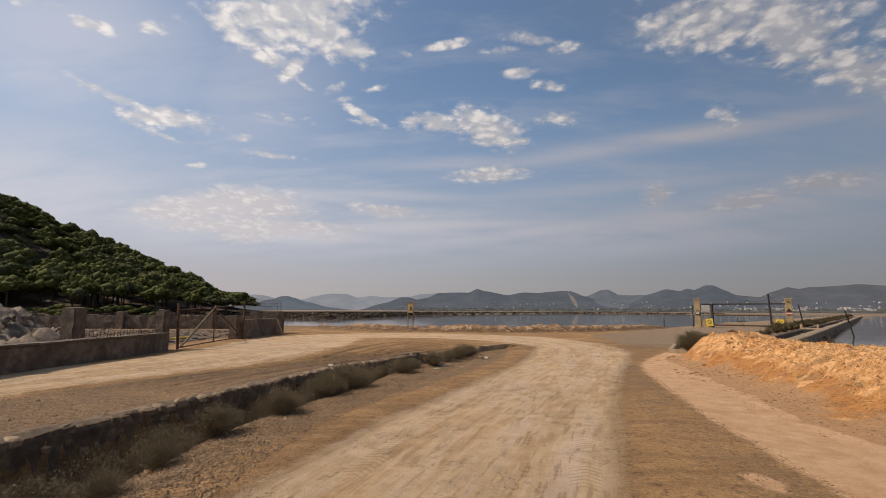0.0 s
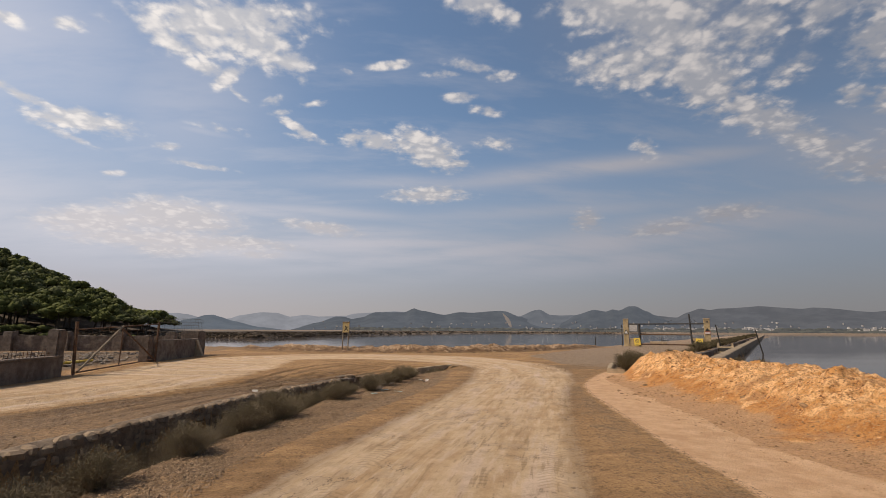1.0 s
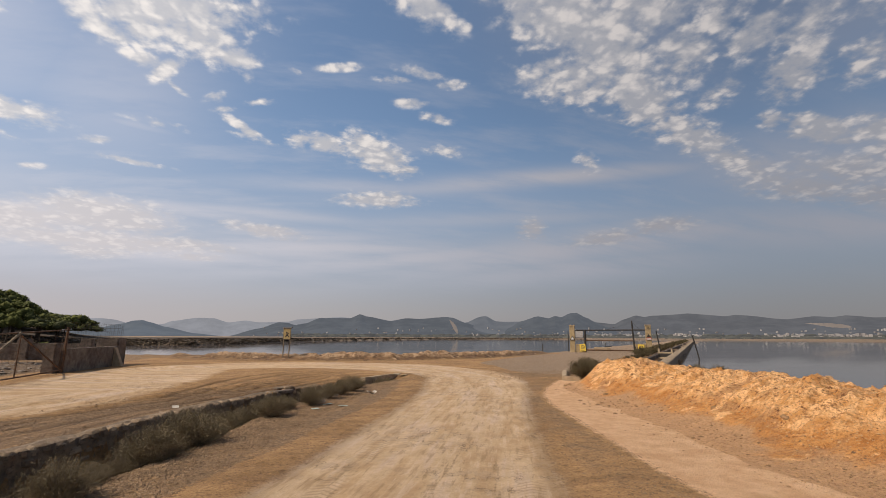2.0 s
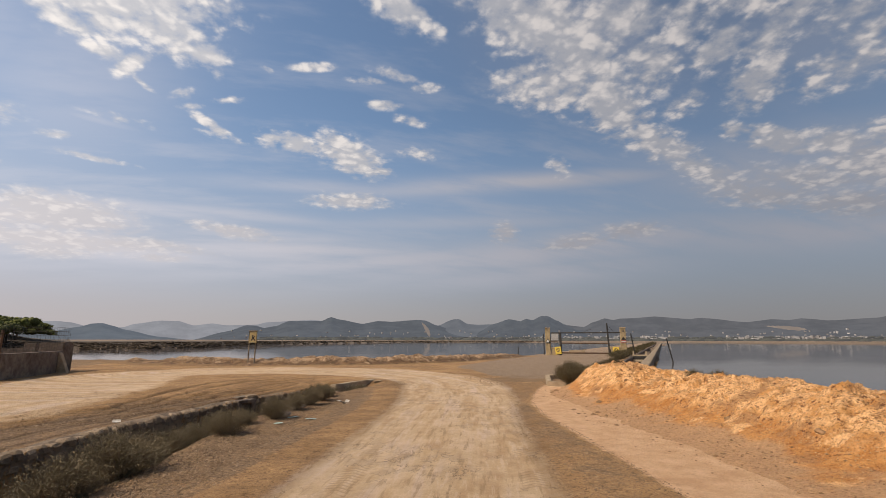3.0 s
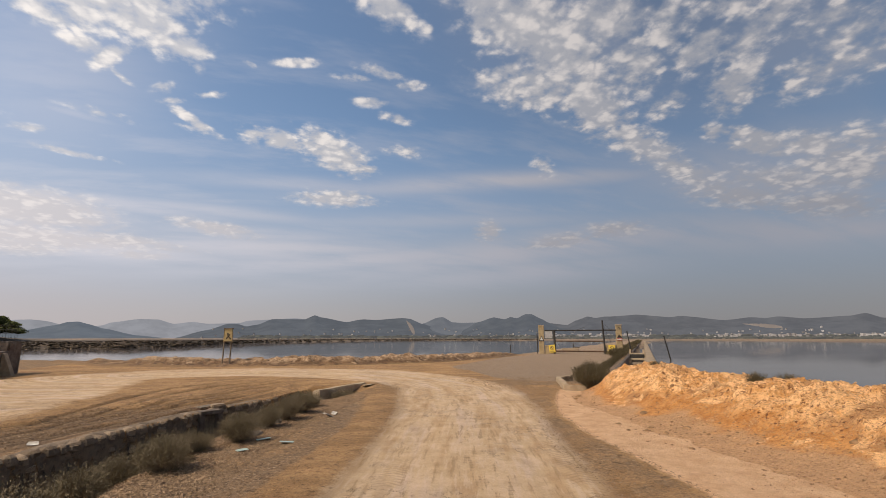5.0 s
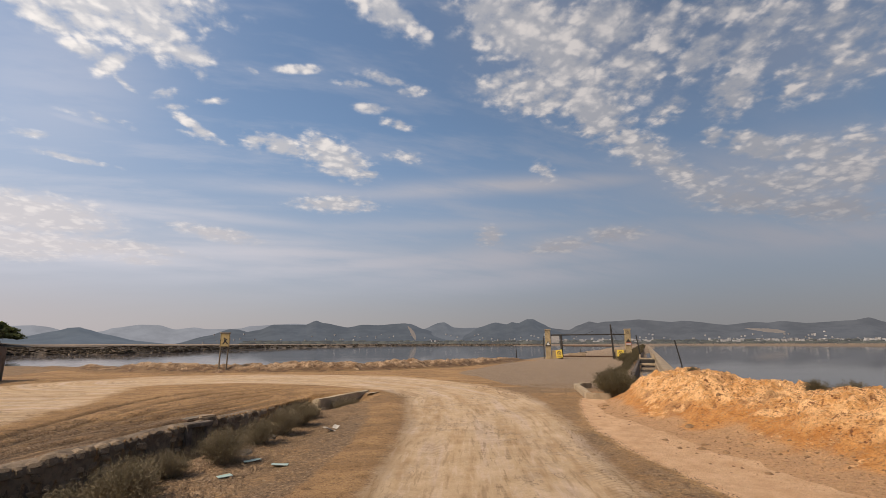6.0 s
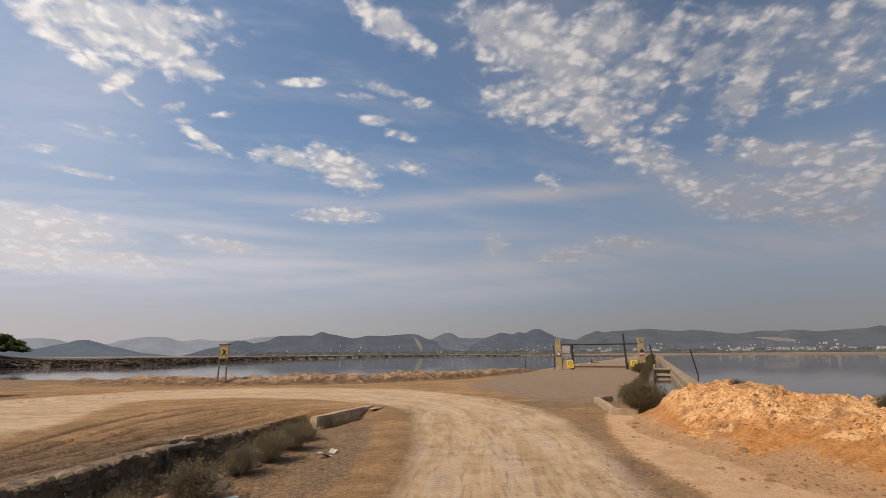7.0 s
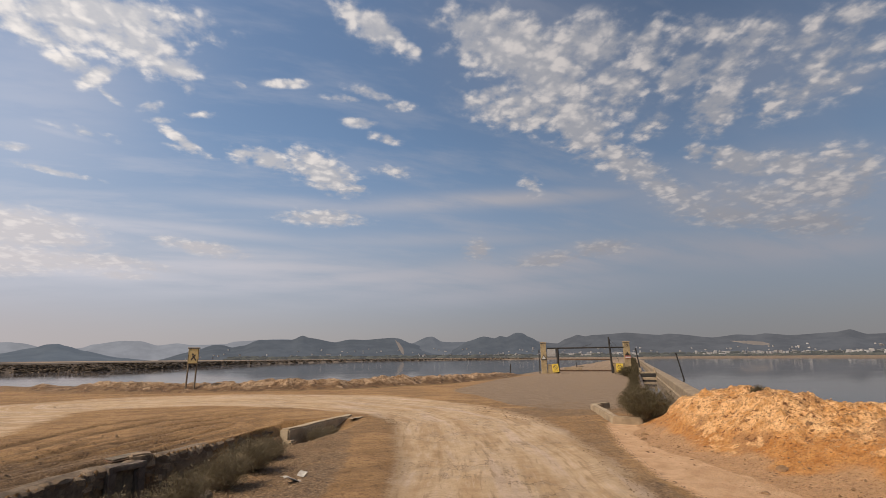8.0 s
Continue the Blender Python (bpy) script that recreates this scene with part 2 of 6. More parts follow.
def lattice(x, y, seed):
    """Smooth value noise in the plane, 0 to 1."""
    xi, yi = np.floor(x).astype(np.int64), np.floor(y).astype(np.int64)
    fx, fy = x - xi, y - yi
    fx, fy = fx * fx * (3 - 2 * fx), fy * fy * (3 - 2 * fy)

    def h(a, b):
        n = (a * 374761393 + b * 668265263 + seed * 974634777) & 0xFFFFFFFF
        n = ((n ^ (n >> 13)) * 1274126177) & 0xFFFFFFFF
        return ((n ^ (n >> 16)) & 0xFFFF) / 65535.0
    return (h(xi, yi) * (1 - fx) + h(xi + 1, yi) * fx) * (1 - fy) + (h(xi, yi + 1) * (1 - fx) + h(xi + 1, yi + 1) * fx) * fy


def fbm(x, y, size, octaves=4, seed=1, gain=0.5):
    """Sum of octaves, about -0.5 to 0.5; size: the largest lump, in metres."""
    x, y = np.asarray(x, float) / size, np.asarray(y, float) / size
    total, amp, norm = 0.0, 1.0, 0.0
    for o in range(octaves):
        total = total + amp * (lattice(x + 17.3 * o, y - 9.1 * o, seed + o) - 0.5)
        norm += amp
        amp *= gain
        x, y = x * 2.03, y * 2.03
    return total / norm


def smooth(lo, hi, v):
    t = np.clip((np.asarray(v, float) - lo) / (hi - lo), 0, 1)
    return t * t * (3 - 2 * t)


def track_distance(x, y, line):
    """How far points lie from a line of (x, y, half width), in half widths."""
    best = np.full(np.shape(x), 1e9)
    for (ax, ay, aw), (bx, by, bw) in zip(line, line[1:]):
        vx, vy = bx - ax, by - ay
        t = np.clip(((x - ax) * vx + (y - ay) * vy) / (vx * vx + vy * vy), 0, 1)
        d = np.hypot(x - ax - t * vx, y - ay - t * vy) / (aw + t * (bw - aw))
        best = np.minimum(best, d)
    return best


def track_place(x, y, line):
    """Metres to the right of a line of (x, y, half width), and metres along it, for the nearest stretch."""
    best, side, run = np.full(np.shape(x), 1e9), np.zeros(np.shape(x)), np.zeros(np.shape(x))
    gone = 0.0
    for (ax, ay, aw), (bx, by, bw) in zip(line, line[1:]):
        vx, vy = bx - ax, by - ay
        ln = math.hypot(vx, vy)
        t = np.clip(((x - ax) * vx + (y - ay) * vy) / ln ** 2, 0, 1)
        d = np.hypot(x - ax - t * vx, y - ay - t * vy)
        nearer = d < best
        best = np.where(nearer, d, best)
        side = np.where(nearer, d * np.sign((x - ax) * vy - (y - ay) * vx), side)
        run = np.where(nearer, gone + t * ln, run)
        gone += ln
    return side, run


def mesh_of(name, verts, faces, mat=None, flat=False):
    me = bpy.data.meshes.new(name)
    me.from_pydata([tuple(v) for v in verts], [], [tuple(f) for f in faces])
    if mat:
        me.materials.append(mat)
    if not flat:
        me.polygons.foreach_set("use_smooth", np.ones(len(me.polygons), dtype=bool))
    me.update()
    return me


def sheet(name, xs, ys, height, mat, masks=None):
    """A sheet over a grid of unequal steps; masks gives colours per vertex for the material."""
    X, Y = np.meshgrid(xs, ys)
    Z = height(X, Y)
    nx, ny = len(xs), len(ys)
    me = bpy.data.meshes.new(name)
    me.vertices.add(nx * ny)
    me.vertices.foreach_set("co", np.stack([X, Y, Z], -1).astype(np.float32).ravel())
    i = np.arange(nx * ny).reshape(ny, nx)
    quads = np.stack([i[:-1, :-1], i[:-1, 1:], i[1:, 1:], i[1:, :-1]], -1).reshape(-1, 4)
    me.loops.add(quads.size)
    me.loops.foreach_set("vertex_index", quads.astype(np.int32).ravel())
    me.polygons.add(len(quads))
    me.polygons.foreach_set("loop_start", np.arange(0, quads.size, 4, dtype=np.int32))
    me.polygons.foreach_set("use_smooth", np.ones(len(quads), dtype=bool))
    me.update(calc_edges=True)
    if masks:
        for key, rgb in masks(X, Y, Z).items():
            at = me.color_attributes.new(key, "FLOAT_COLOR", "POINT")
            at.data.foreach_set("color", np.concatenate([np.stack(rgb, -1), np.ones((*X.shape, 1))], -1).astype(np.float32).ravel())
    me.materials.append(mat)
    return new(name, me)


def steps(*spans):
    """Grid lines: (from, to, first step, last step) spans end to end."""
    out = []
    for a, b, s0, s1 in spans:
        n = max(1, int(round(abs(b - a) / ((s0 + s1) / 2)))) if s0 == s1 else max(2, int(math.log(s1 / s0) * abs(b - a) / (s1 - s0)))
        r = 1.0 if s0 == s1 else (s1 / s0) ** (1 / n)
        w = np.array([r ** k for k in range(n)])
        c = np.concatenate([[0], np.cumsum(w)]) / w.sum()
        out.append((a + (b - a) * c)[:-1])
    return np.concatenate(out + [[spans[-1][1]]])


def part(name, bm, mat, parent=None, label=""):
    """Links a bmesh as one mesh object under a thing or a part."""
    me = bpy.data.meshes.new(name)
    bm.to_mesh(me)
    bm.free()
    me.materials.append(mat)
    ob = new(name, me)
    ob.parent = parent
    if label:
        ob["label"] = label
    return ob


def thing(name, m, label, category, group="", kind=""):
    ob = new(name)
    ob.empty_display_size = 0.1
    ob.matrix_basis = m
    return tagged(ob, label, category, group, kind)


def box(bm, size, m=None, bevel=0.0, seg=1):
    got = bmesh.ops.create_cube(bm, size=1, matrix=(m or Matrix()) @ Matrix.Diagonal((*size, 1)))
    if bevel:
        edges = {e for v in got["verts"] for e in v.link_edges}
        bmesh.ops.bevel(bm, geom=list(edges), offset=bevel, segments=seg, affect="EDGES", profile=0.6)


def rough_up(bm, amount, size, seed=0.0):
    for v in bm.verts:
        p = v.co / size + Vector((seed, seed * 1.7, -seed))
        v.co += noise.noise_vector(p) * amount


def rough_box(size, amount, lump, seed, cuts=3, bevel=0.02):
    """A box with worn, uneven faces, standing on z = 0."""
    bm = bmesh.new()
    box(bm, size, Matrix.Translation((0, 0, size[2] / 2)))
    longest = max(size)
    for ax in range(3):
        n = int(round(size[ax] / max(longest / (cuts * 4), min(size) / 2.0)))
        for k in range(1, max(1, n)):
            co, no = [0, 0, 0], [0, 0, 0]
            co[ax] = (-size[ax] / 2 if ax < 2 else 0) + size[ax] * k / n
            no[ax] = 1
            bmesh.ops.bisect_plane(bm, geom=bm.verts[:] + bm.edges[:] + bm.faces[:], plane_co=co, plane_no=no)
    sharp = [e for e in bm.edges if len(e.link_faces) == 2 and e.calc_face_angle(0) > 0.8]
    if bevel:
        bmesh.ops.bevel(bm, geom=sharp, offset=bevel, segments=2, affect="EDGES")
    rough_up(bm, amount, lump, seed)
    return bm


def rod(bm, a, b, r0, r1=None, sides=6, bend=None):
    """A round bar from a to b."""
    a, b = Vector(a), Vector(b)
    r1 = r0 if r1 is None else r1
    d = (b - a).normalized()
    u = d.orthogonal().normalized()
    w = d.cross(u)
    stations = [(a, r0), (b, r1)] if bend is None else [(a, r0), ((a + b) / 2 + Vector(bend), (r0 + r1) / 2), (b, r1)]
    rings = [[bm.verts.new(c + r * (u * math.cos(2 * math.pi * k / sides) + w * math.sin(2 * math.pi * k / sides))) for k in range(sides)] for c, r in stations]
    for p, q in zip(rings, rings[1:]):
        for k in range(sides):
            bm.faces.new((p[k], p[(k + 1) % sides], q[(k + 1) % sides], q[k]))
    bm.faces.new(rings[0][::-1])
    bm.faces.new(rings[-1])


def bar_part(name, a, b, r, mat, parent, r1=None, sides=6, bend=None, label=""):
    bm = bmesh.new()
    rod(bm, a, b, r, r1, sides, bend)
    return part(name, bm, mat, parent, label)

# ---- materials ----


class Nodes:
    """A node material in the making."""

    def __init__(self, name, rough=0.9, metal=0.0):
        self.mat = bpy.data.materials.new(name)
        self.mat.use_nodes = True
        self.t = self.mat.node_tree
        self.bsdf = self.t.nodes["Principled BSDF"]
        self.bsdf.inputs["Roughness"].default_value = rough
        self.bsdf.inputs["Metallic"].default_value = metal
        self.pos = self.t.nodes.new("ShaderNodeTexCoord").outputs["Object"]
        self.bumped = None

    def put(self, socket, v):
        if isinstance(v, (int, float)):
            socket.default_value = v
        elif isinstance(v, tuple):
            socket.default_value = (*v, 1) if len(v) == 3 and socket.type == "RGBA" else v
        else:
            self.t.links.new(v, socket)

    def noise(self, scale, detail=4.0, rough=0.6, vec=None, stretch=None, turn=0.0):
        n = self.t.nodes.new("ShaderNodeTexNoise")
        v = vec or self.pos
        if stretch:
            m = self.t.nodes.new("ShaderNodeMapping")
            m.inputs["Scale"].default_value = stretch
            m.inputs["Rotation"].default_value = (0, 0, radians(turn))
            self.t.links.new(v, m.inputs["Vector"])
            v = m.outputs[0]
        self.t.links.new(v, n.inputs["Vector"])
        n.inputs["Scale"].default_value, n.inputs["Detail"].default_value, n.inputs["Roughness"].default_value = scale, detail, rough
        return n.outputs[0]

    def cells(self, scale, feature="F1", out="Distance"):
        n = self.t.nodes.new("ShaderNodeTexVoronoi")
        n.feature = feature
        self.t.links.new(self.pos, n.inputs["Vector"])
        n.inputs["Scale"].default_value = scale
        return n.outputs[out]

    def math(self, op, a, b=0.0, c=0.0):
        n = self.t.nodes.new("ShaderNodeMath")
        n.operation = op
        for i, v in enumerate((a, b, c)):
            self.put(n.inputs[i], v)
        return n.outputs[0]

    def ramp(self, v, lo, hi, a=0.0, b=1.0):
        n = self.t.nodes.new("ShaderNodeMapRange")
        n.interpolation_type = "SMOOTHSTEP"
        for i, x in enumerate((v, lo, hi, a, b)):
            self.put(n.inputs[i], x)
        return n.outputs[0]

    def mix(self, f, a, b, how="MIX"):
        n = self.t.nodes.new("ShaderNodeMix")
        n.data_type, n.blend_type = "RGBA", how
        for i, v in ((0, f), (6, a), (7, b)):
            self.put(n.inputs[i], v)
        return n.outputs[2]

    def layer(self, name):
        n = self.t.nodes.new("ShaderNodeVertexColor")
        n.layer_name = name
        s = self.t.nodes.new("ShaderNodeSeparateColor")
        self.t.links.new(n.outputs[0], s.inputs[0])
        return s.outputs

    def random(self):
        return self.t.nodes.new("ShaderNodeObjectInfo").outputs["Random"]

    def island(self):
        return self.t.nodes.new("ShaderNodeNewGeometry").outputs["Random Per Island"]

    def bump(self, h, strength, distance):
        n = self.t.nodes.new("ShaderNodeBump")
        n.inputs["Strength"].default_value, n.inputs["Distance"].default_value = strength, distance
        self.t.links.new(h, n.inputs["Height"])
        if self.bumped:
            self.t.links.new(self.bumped, n.inputs["Normal"])
        self.bumped = n.outputs[0]

    def done(self, colour, rough=None):
        self.put(self.bsdf.inputs["Base Color"], colour)
        if rough is not None:
            self.put(self.bsdf.inputs["Roughness"], rough)
        if self.bumped:
            self.t.links.new(self.bumped, self.bsdf.inputs["Normal"])
        return self.mat


def worn(name, dark, light, scale=6.0, rough=0.85, bump=0.4, depth=0.01, metal=0.0, stain=None, vary=0.0):
    """Two tones mixed by grain at two scales, with an optional stain and a shift from object to object."""
    n = Nodes(name, rough, metal)
    g = n.noise(scale, 6, 0.65)
    s = n.noise(scale / 6, 3, 0.55)
    c = n.mix(n.ramp(n.math("ADD", n.math("MULTIPLY", g, 0.6), n.math("MULTIPLY", s, 0.4)), 0.36, 0.64), dark, light)
    if stain:
        c = n.mix(n.ramp(n.noise(scale / 3, 5, 0.7), 0.52, 0.72, 0.0, 0.8), c, stain)
    if vary:
        c = n.mix(1.0, c, n.mix(n.random(), tuple(1 - vary for _ in range(3)), (1.0, 1.0, 1.0)), "MULTIPLY")
    n.bump(n.noise(scale * 5, 5, 0.7), bump, depth)
    return n.done(c)


def ground_material():
    n = Nodes("earth", 0.95)
    pale, pave, sand = n.layer("kinds")[:3]
    dark, lane, wet = n.layer("wear")[:3]
    big = n.noise(0.55, 5, 0.6)
    mid = n.noise(3.2, 6, 0.65)
    fine = n.noise(26, 6, 0.7)
    grit = n.cells(75)
    edge = n.math("ADD", n.math("MULTIPLY", n.math("SUBTRACT", mid, 0.5), 0.7), n.math("MULTIPLY", n.math("SUBTRACT", big, 0.5), 0.5))
    soil = n.mix(n.ramp(mid, 0.3, 0.7), (0.255, 0.136, 0.049), (0.385, 0.222, 0.091))
    soil = n.mix(n.ramp(big, 0.42, 0.62, 0.0, 0.65), soil, (0.46, 0.265, 0.112))
    soil = n.mix(n.ramp(n.noise(0.8, 6, 0.65, stretch=(0.5, 3.0, 1.0), turn=-40), 0.45, 0.62, 0.0, 0.50), soil, (0.20, 0.105, 0.038))
    gravel = n.mix(n.ramp(fine, 0.35, 0.65), (0.150, 0.086, 0.038), (0.335, 0.210, 0.108))
    gravel = n.mix(n.ramp(n.noise(1.1, 4, 0.6), 0.42, 0.62, 0.0, 0.5), gravel, soil)
    chips = n.cells(34, "F1", "Color")
    gravel = n.mix(n.ramp(chips, 0.35, 0.75, 0.0, 0.50), gravel, (0.095, 0.053, 0.023))
    gravel = n.mix(n.ramp(chips, 0.70, 0.95, 0.0, 0.60), gravel, (0.50, 0.35, 0.215))
    c = n.mix(n.ramp(n.math("ADD", dark, edge), 0.35, 0.65), soil, gravel)
    dust = n.mix(n.ramp(mid, 0.3, 0.72), (0.50, 0.336, 0.188), (0.63, 0.446, 0.270))
    dust = n.mix(n.ramp(n.noise(0.9, 5, 0.65), 0.45, 0.7, 0.0, 0.6), dust, (0.64, 0.46, 0.30))
    # bands and tyre marks that follow the road
    side, run, hill = n.layer("way")[:3]
    road = n.t.nodes.new("ShaderNodeCombineXYZ")
    n.put(road.inputs[0], side)
    n.put(road.inputs[1], n.math("MULTIPLY", run, 0.10))
    road = road.outputs[0]
    band = n.noise(2.6, 5, 0.6, road)
    line = n.noise(13.0, 4, 0.65, road)
    dust = n.mix(n.ramp(band, 0.47, 0.60, 0.0, 0.85), dust, n.mix(n.ramp(mid, 0.35, 0.65), (0.425, 0.262, 0.128), (0.535, 0.350, 0.185)))
    dust = n.mix(n.ramp(band, 0.47, 0.36, 0.0, 0.80), dust, n.mix(n.ramp(mid, 0.35, 0.65), (0.52, 0.370, 0.260), (0.64, 0.475, 0.345)))
    dust = n.mix(n.ramp(line, 0.54, 0.64, 0.0, 0.55), dust, (0.315, 0.195, 0.092))
    dust = n.mix(n.ramp(line, 0.45, 0.36, 0.0, 0.40), dust, (0.66, 0.495, 0.355))
    # broken plates of dried crust, in patches, with a dark lip where they have lifted
    way_xy = n.t.nodes.new("ShaderNodeCombineXYZ")
    n.put(way_xy.inputs[0], n.math("MULTIPLY", side, 1.3))
    n.put(way_xy.inputs[1], n.math("MULTIPLY", run, 0.8))
    flake = n.noise(4.2, 6, 0.62, way_xy.outputs[0])
    spots = n.ramp(n.noise(0.62, 3, 0.5), 0.47, 0.55)
    crust = n.math("MULTIPLY", n.ramp(flake, 0.515, 0.530), spots)
    crack = n.math("MULTIPLY", n.ramp(n.math("ABSOLUTE", n.math("SUBTRACT", flake, 0.517)), 0.016, 0.004), n.math("MULTIPLY", spots, n.ramp(n.noise(3.1, 3, 0.5), 0.46, 0.56)))
    dust = n.mix(n.math("MULTIPLY", crust, 0.32), dust, n.mix(n.ramp(fine, 0.4, 0.6), (0.365, 0.262, 0.175), (0.47, 0.345, 0.235)))
    dust = n.mix(n.math("MULTIPLY", crack, 0.80), dust, (0.135, 0.085, 0.045))
    tread = n.math("MULTIPLY", n.math("SINE", n.math("ADD", n.math("MULTIPLY", run, 62.0), n.math("MULTIPLY", mid, 9.0))), n.math("MULTIPLY", n.ramp(line, 0.52, 0.60), n.ramp(n.noise(0.8, 2, 0.5, road), 0.48, 0.56)))
    wheel = n.math("ABSOLUTE", n.math("SUBTRACT", n.math("ABSOLUTE", n.math("SUBTRACT", side, 0.15)), 0.92))
    print_mark = n.math("MULTIPLY", n.ramp(wheel, 0.16, 0.10), n.math("SINE", n.math("ADD", n.math("MULTIPLY", run, 75.0), n.math("MULTIPLY", wheel, 50.0))))
    print_mark = n.math("MULTIPLY", print_mark, n.ramp(n.noise(0.7, 3, 0.6), 0.42, 0.56))
    dust = n.mix(n.ramp(print_mark, 0.1, 0.8, 0.0, 0.38), dust, (0.27, 0.170, 0.085))
    dust = n.mix(n.ramp(tread, 0.2, 0.8, 0.0, 0.40), dust, (0.20, 0.135, 0.075))
    c = n.mix(n.ramp(n.math("ADD", pale, n.math("MULTIPLY", edge, 0.8)), 0.25, 0.75), c, dust)
    tar = n.mix(n.ramp(mid, 0.3, 0.7), (0.225, 0.150, 0.090), (0.305, 0.212, 0.133))
    c = n.mix(n.ramp(n.math("ADD", pave, n.math("MULTIPLY", edge, 0.5)), 0.35, 0.65), c, tar)
    pink = n.mix(n.ramp(mid, 0.3, 0.7), (0.545, 0.315, 0.160), (0.69, 0.438, 0.250))
    c = n.mix(n.ramp(n.math("ADD", sand, n.math("MULTIPLY", edge, 0.7)), 0.35, 0.65), c, pink)
    c = n.mix(n.math("MULTIPLY", lane, n.ramp(mid, 0.35, 0.6, 0.7, 1.0)), c, (0.115, 0.062, 0.022))
    # dark brown paints shade under the pines; the dyke, yard and shores just darker
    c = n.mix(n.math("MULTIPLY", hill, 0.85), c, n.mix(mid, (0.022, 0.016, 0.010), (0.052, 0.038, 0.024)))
    c = n.mix(wet, c, (0.09, 0.07, 0.05))
    worn_flat = n.ramp(n.math("MULTIPLY_ADD", sand, 0.8, pale), 0.3, 0.8, 1.0, 0.22)
    # grains and pits, lighter and darker than what they lie in
    speck = n.noise(42, 7, 0.78)
    c = n.mix(n.math("MULTIPLY", worn_flat, n.ramp(speck, 0.47, 0.40)), c, (0.58, 0.54, 0.50), "MULTIPLY")
    c = n.mix(n.math("MULTIPLY", worn_flat, n.ramp(speck, 0.53, 0.61)), c, (1.30, 1.31, 1.33), "MULTIPLY")
    pits = n.noise(11, 6, 0.75)
    c = n.mix(n.math("MULTIPLY", worn_flat, n.ramp(pits, 0.45, 0.39)), c, (0.58, 0.55, 0.52), "MULTIPLY")
    c = n.mix(n.math("MULTIPLY", worn_flat, n.ramp(pits, 0.56, 0.64)), c, (1.25, 1.27, 1.30), "MULTIPLY")
    c = n.mix(n.ramp(grit, 0.05, 0.45, 0.16, 0.0), c, (0.35, 0.33, 0.31), "MULTIPLY")
    n.bump(mid, 0.7, 0.04)
    n.bump(n.math("SUBTRACT", crust, n.math("MULTIPLY", crack, 1.5)), 0.5, 0.012)
    n.bump(n.math("ADD", line, n.math("ADD", tread, n.math("MULTIPLY", print_mark, -0.5))), 0.5, 0.02)
    n.bump(pits, 0.9, 0.04)
    n.bump(n.math("SUBTRACT", fine, n.math("MULTIPLY", grit, 0.6)), 1.0, 0.022)
    return n.done(c)


def mound_material(name, deep, mid_c, pale_c, foot, lo, hi):
    """Spoil: a washed-out foot, rusty slumped patches, and a pale crumbly crust higher up (heights lo to hi, metres)."""
    n = Nodes(name, 0.95)
    big = n.noise(0.8, 4, 0.6)
    mid = n.noise(4.0, 6, 0.66)
    fine = n.noise(26, 7, 0.76)
    xyz = n.t.nodes.new("ShaderNodeSeparateXYZ")
    n.put(xyz.inputs[0], n.pos)
    up = n.math("ADD", xyz.outputs[2], n.math("MULTIPLY", n.math("SUBTRACT", big, 0.5), 1.2 * (hi - lo) + 0.3))
    slump = n.mix(n.ramp(mid, 0.35, 0.65), deep, mid_c)
    crust = n.mix(n.ramp(mid, 0.36, 0.60), mid_c, pale_c)
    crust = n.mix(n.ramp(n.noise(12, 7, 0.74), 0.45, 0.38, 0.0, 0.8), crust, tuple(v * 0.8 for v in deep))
    wash = n.mix(n.ramp(mid, 0.35, 0.65), tuple(v * 0.86 for v in foot), foot)
    c = n.mix(n.ramp(up, lo, hi), slump, crust)
    # scattered grey-brown patches, and patches of clean pale crust
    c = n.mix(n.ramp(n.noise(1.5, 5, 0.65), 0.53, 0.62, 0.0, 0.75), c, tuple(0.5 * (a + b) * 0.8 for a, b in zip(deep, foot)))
    c = n.mix(n.ramp(n.noise(1.9, 6, 0.68), 0.56, 0.63, 0.0, 0.85), c, pale_c)
    c = n.mix(n.ramp(up, lo * 0.75, lo * 0.25), c, wash)
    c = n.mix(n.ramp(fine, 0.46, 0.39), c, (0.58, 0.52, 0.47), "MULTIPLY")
    # small shadows among the clods, painted dark where the matching bump sinks
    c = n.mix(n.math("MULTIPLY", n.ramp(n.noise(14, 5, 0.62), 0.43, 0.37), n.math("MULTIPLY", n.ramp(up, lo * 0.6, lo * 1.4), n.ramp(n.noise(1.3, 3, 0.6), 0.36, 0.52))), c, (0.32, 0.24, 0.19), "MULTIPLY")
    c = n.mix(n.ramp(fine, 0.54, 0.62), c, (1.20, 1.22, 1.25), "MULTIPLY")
    n.bump(n.noise(8, 6, 0.7), 1.0, 0.07)
    n.bump(n.noise(14, 5, 0.62), 1.0, 0.05)
    n.bump(n.math("SUBTRACT", fine, n.math("MULTIPLY", n.cells(26), 0.7)), 1.0, 0.024)
    return n.done(c)


def water_material():
    n = Nodes("brine", 0.04)
    b = n.bsdf
    b.inputs["IOR"].default_value = 1.34
    ripple = n.noise(5.0, 4, 0.6, stretch=(1.0, 2.2, 1.0), turn=20)
    swell = n.noise(0.10, 3, 0.5, stretch=(1.0, 3.0, 1.0), turn=30)
    n.bump(ripple, 0.014, 0.02)
    c = n.mix(n.ramp(swell, 0.4, 0.65), (0.080, 0.068, 0.066), (0.112, 0.092, 0.088))
    return n.done(c, n.ramp(swell, 0.40, 0.7, 0.045, 0.075))


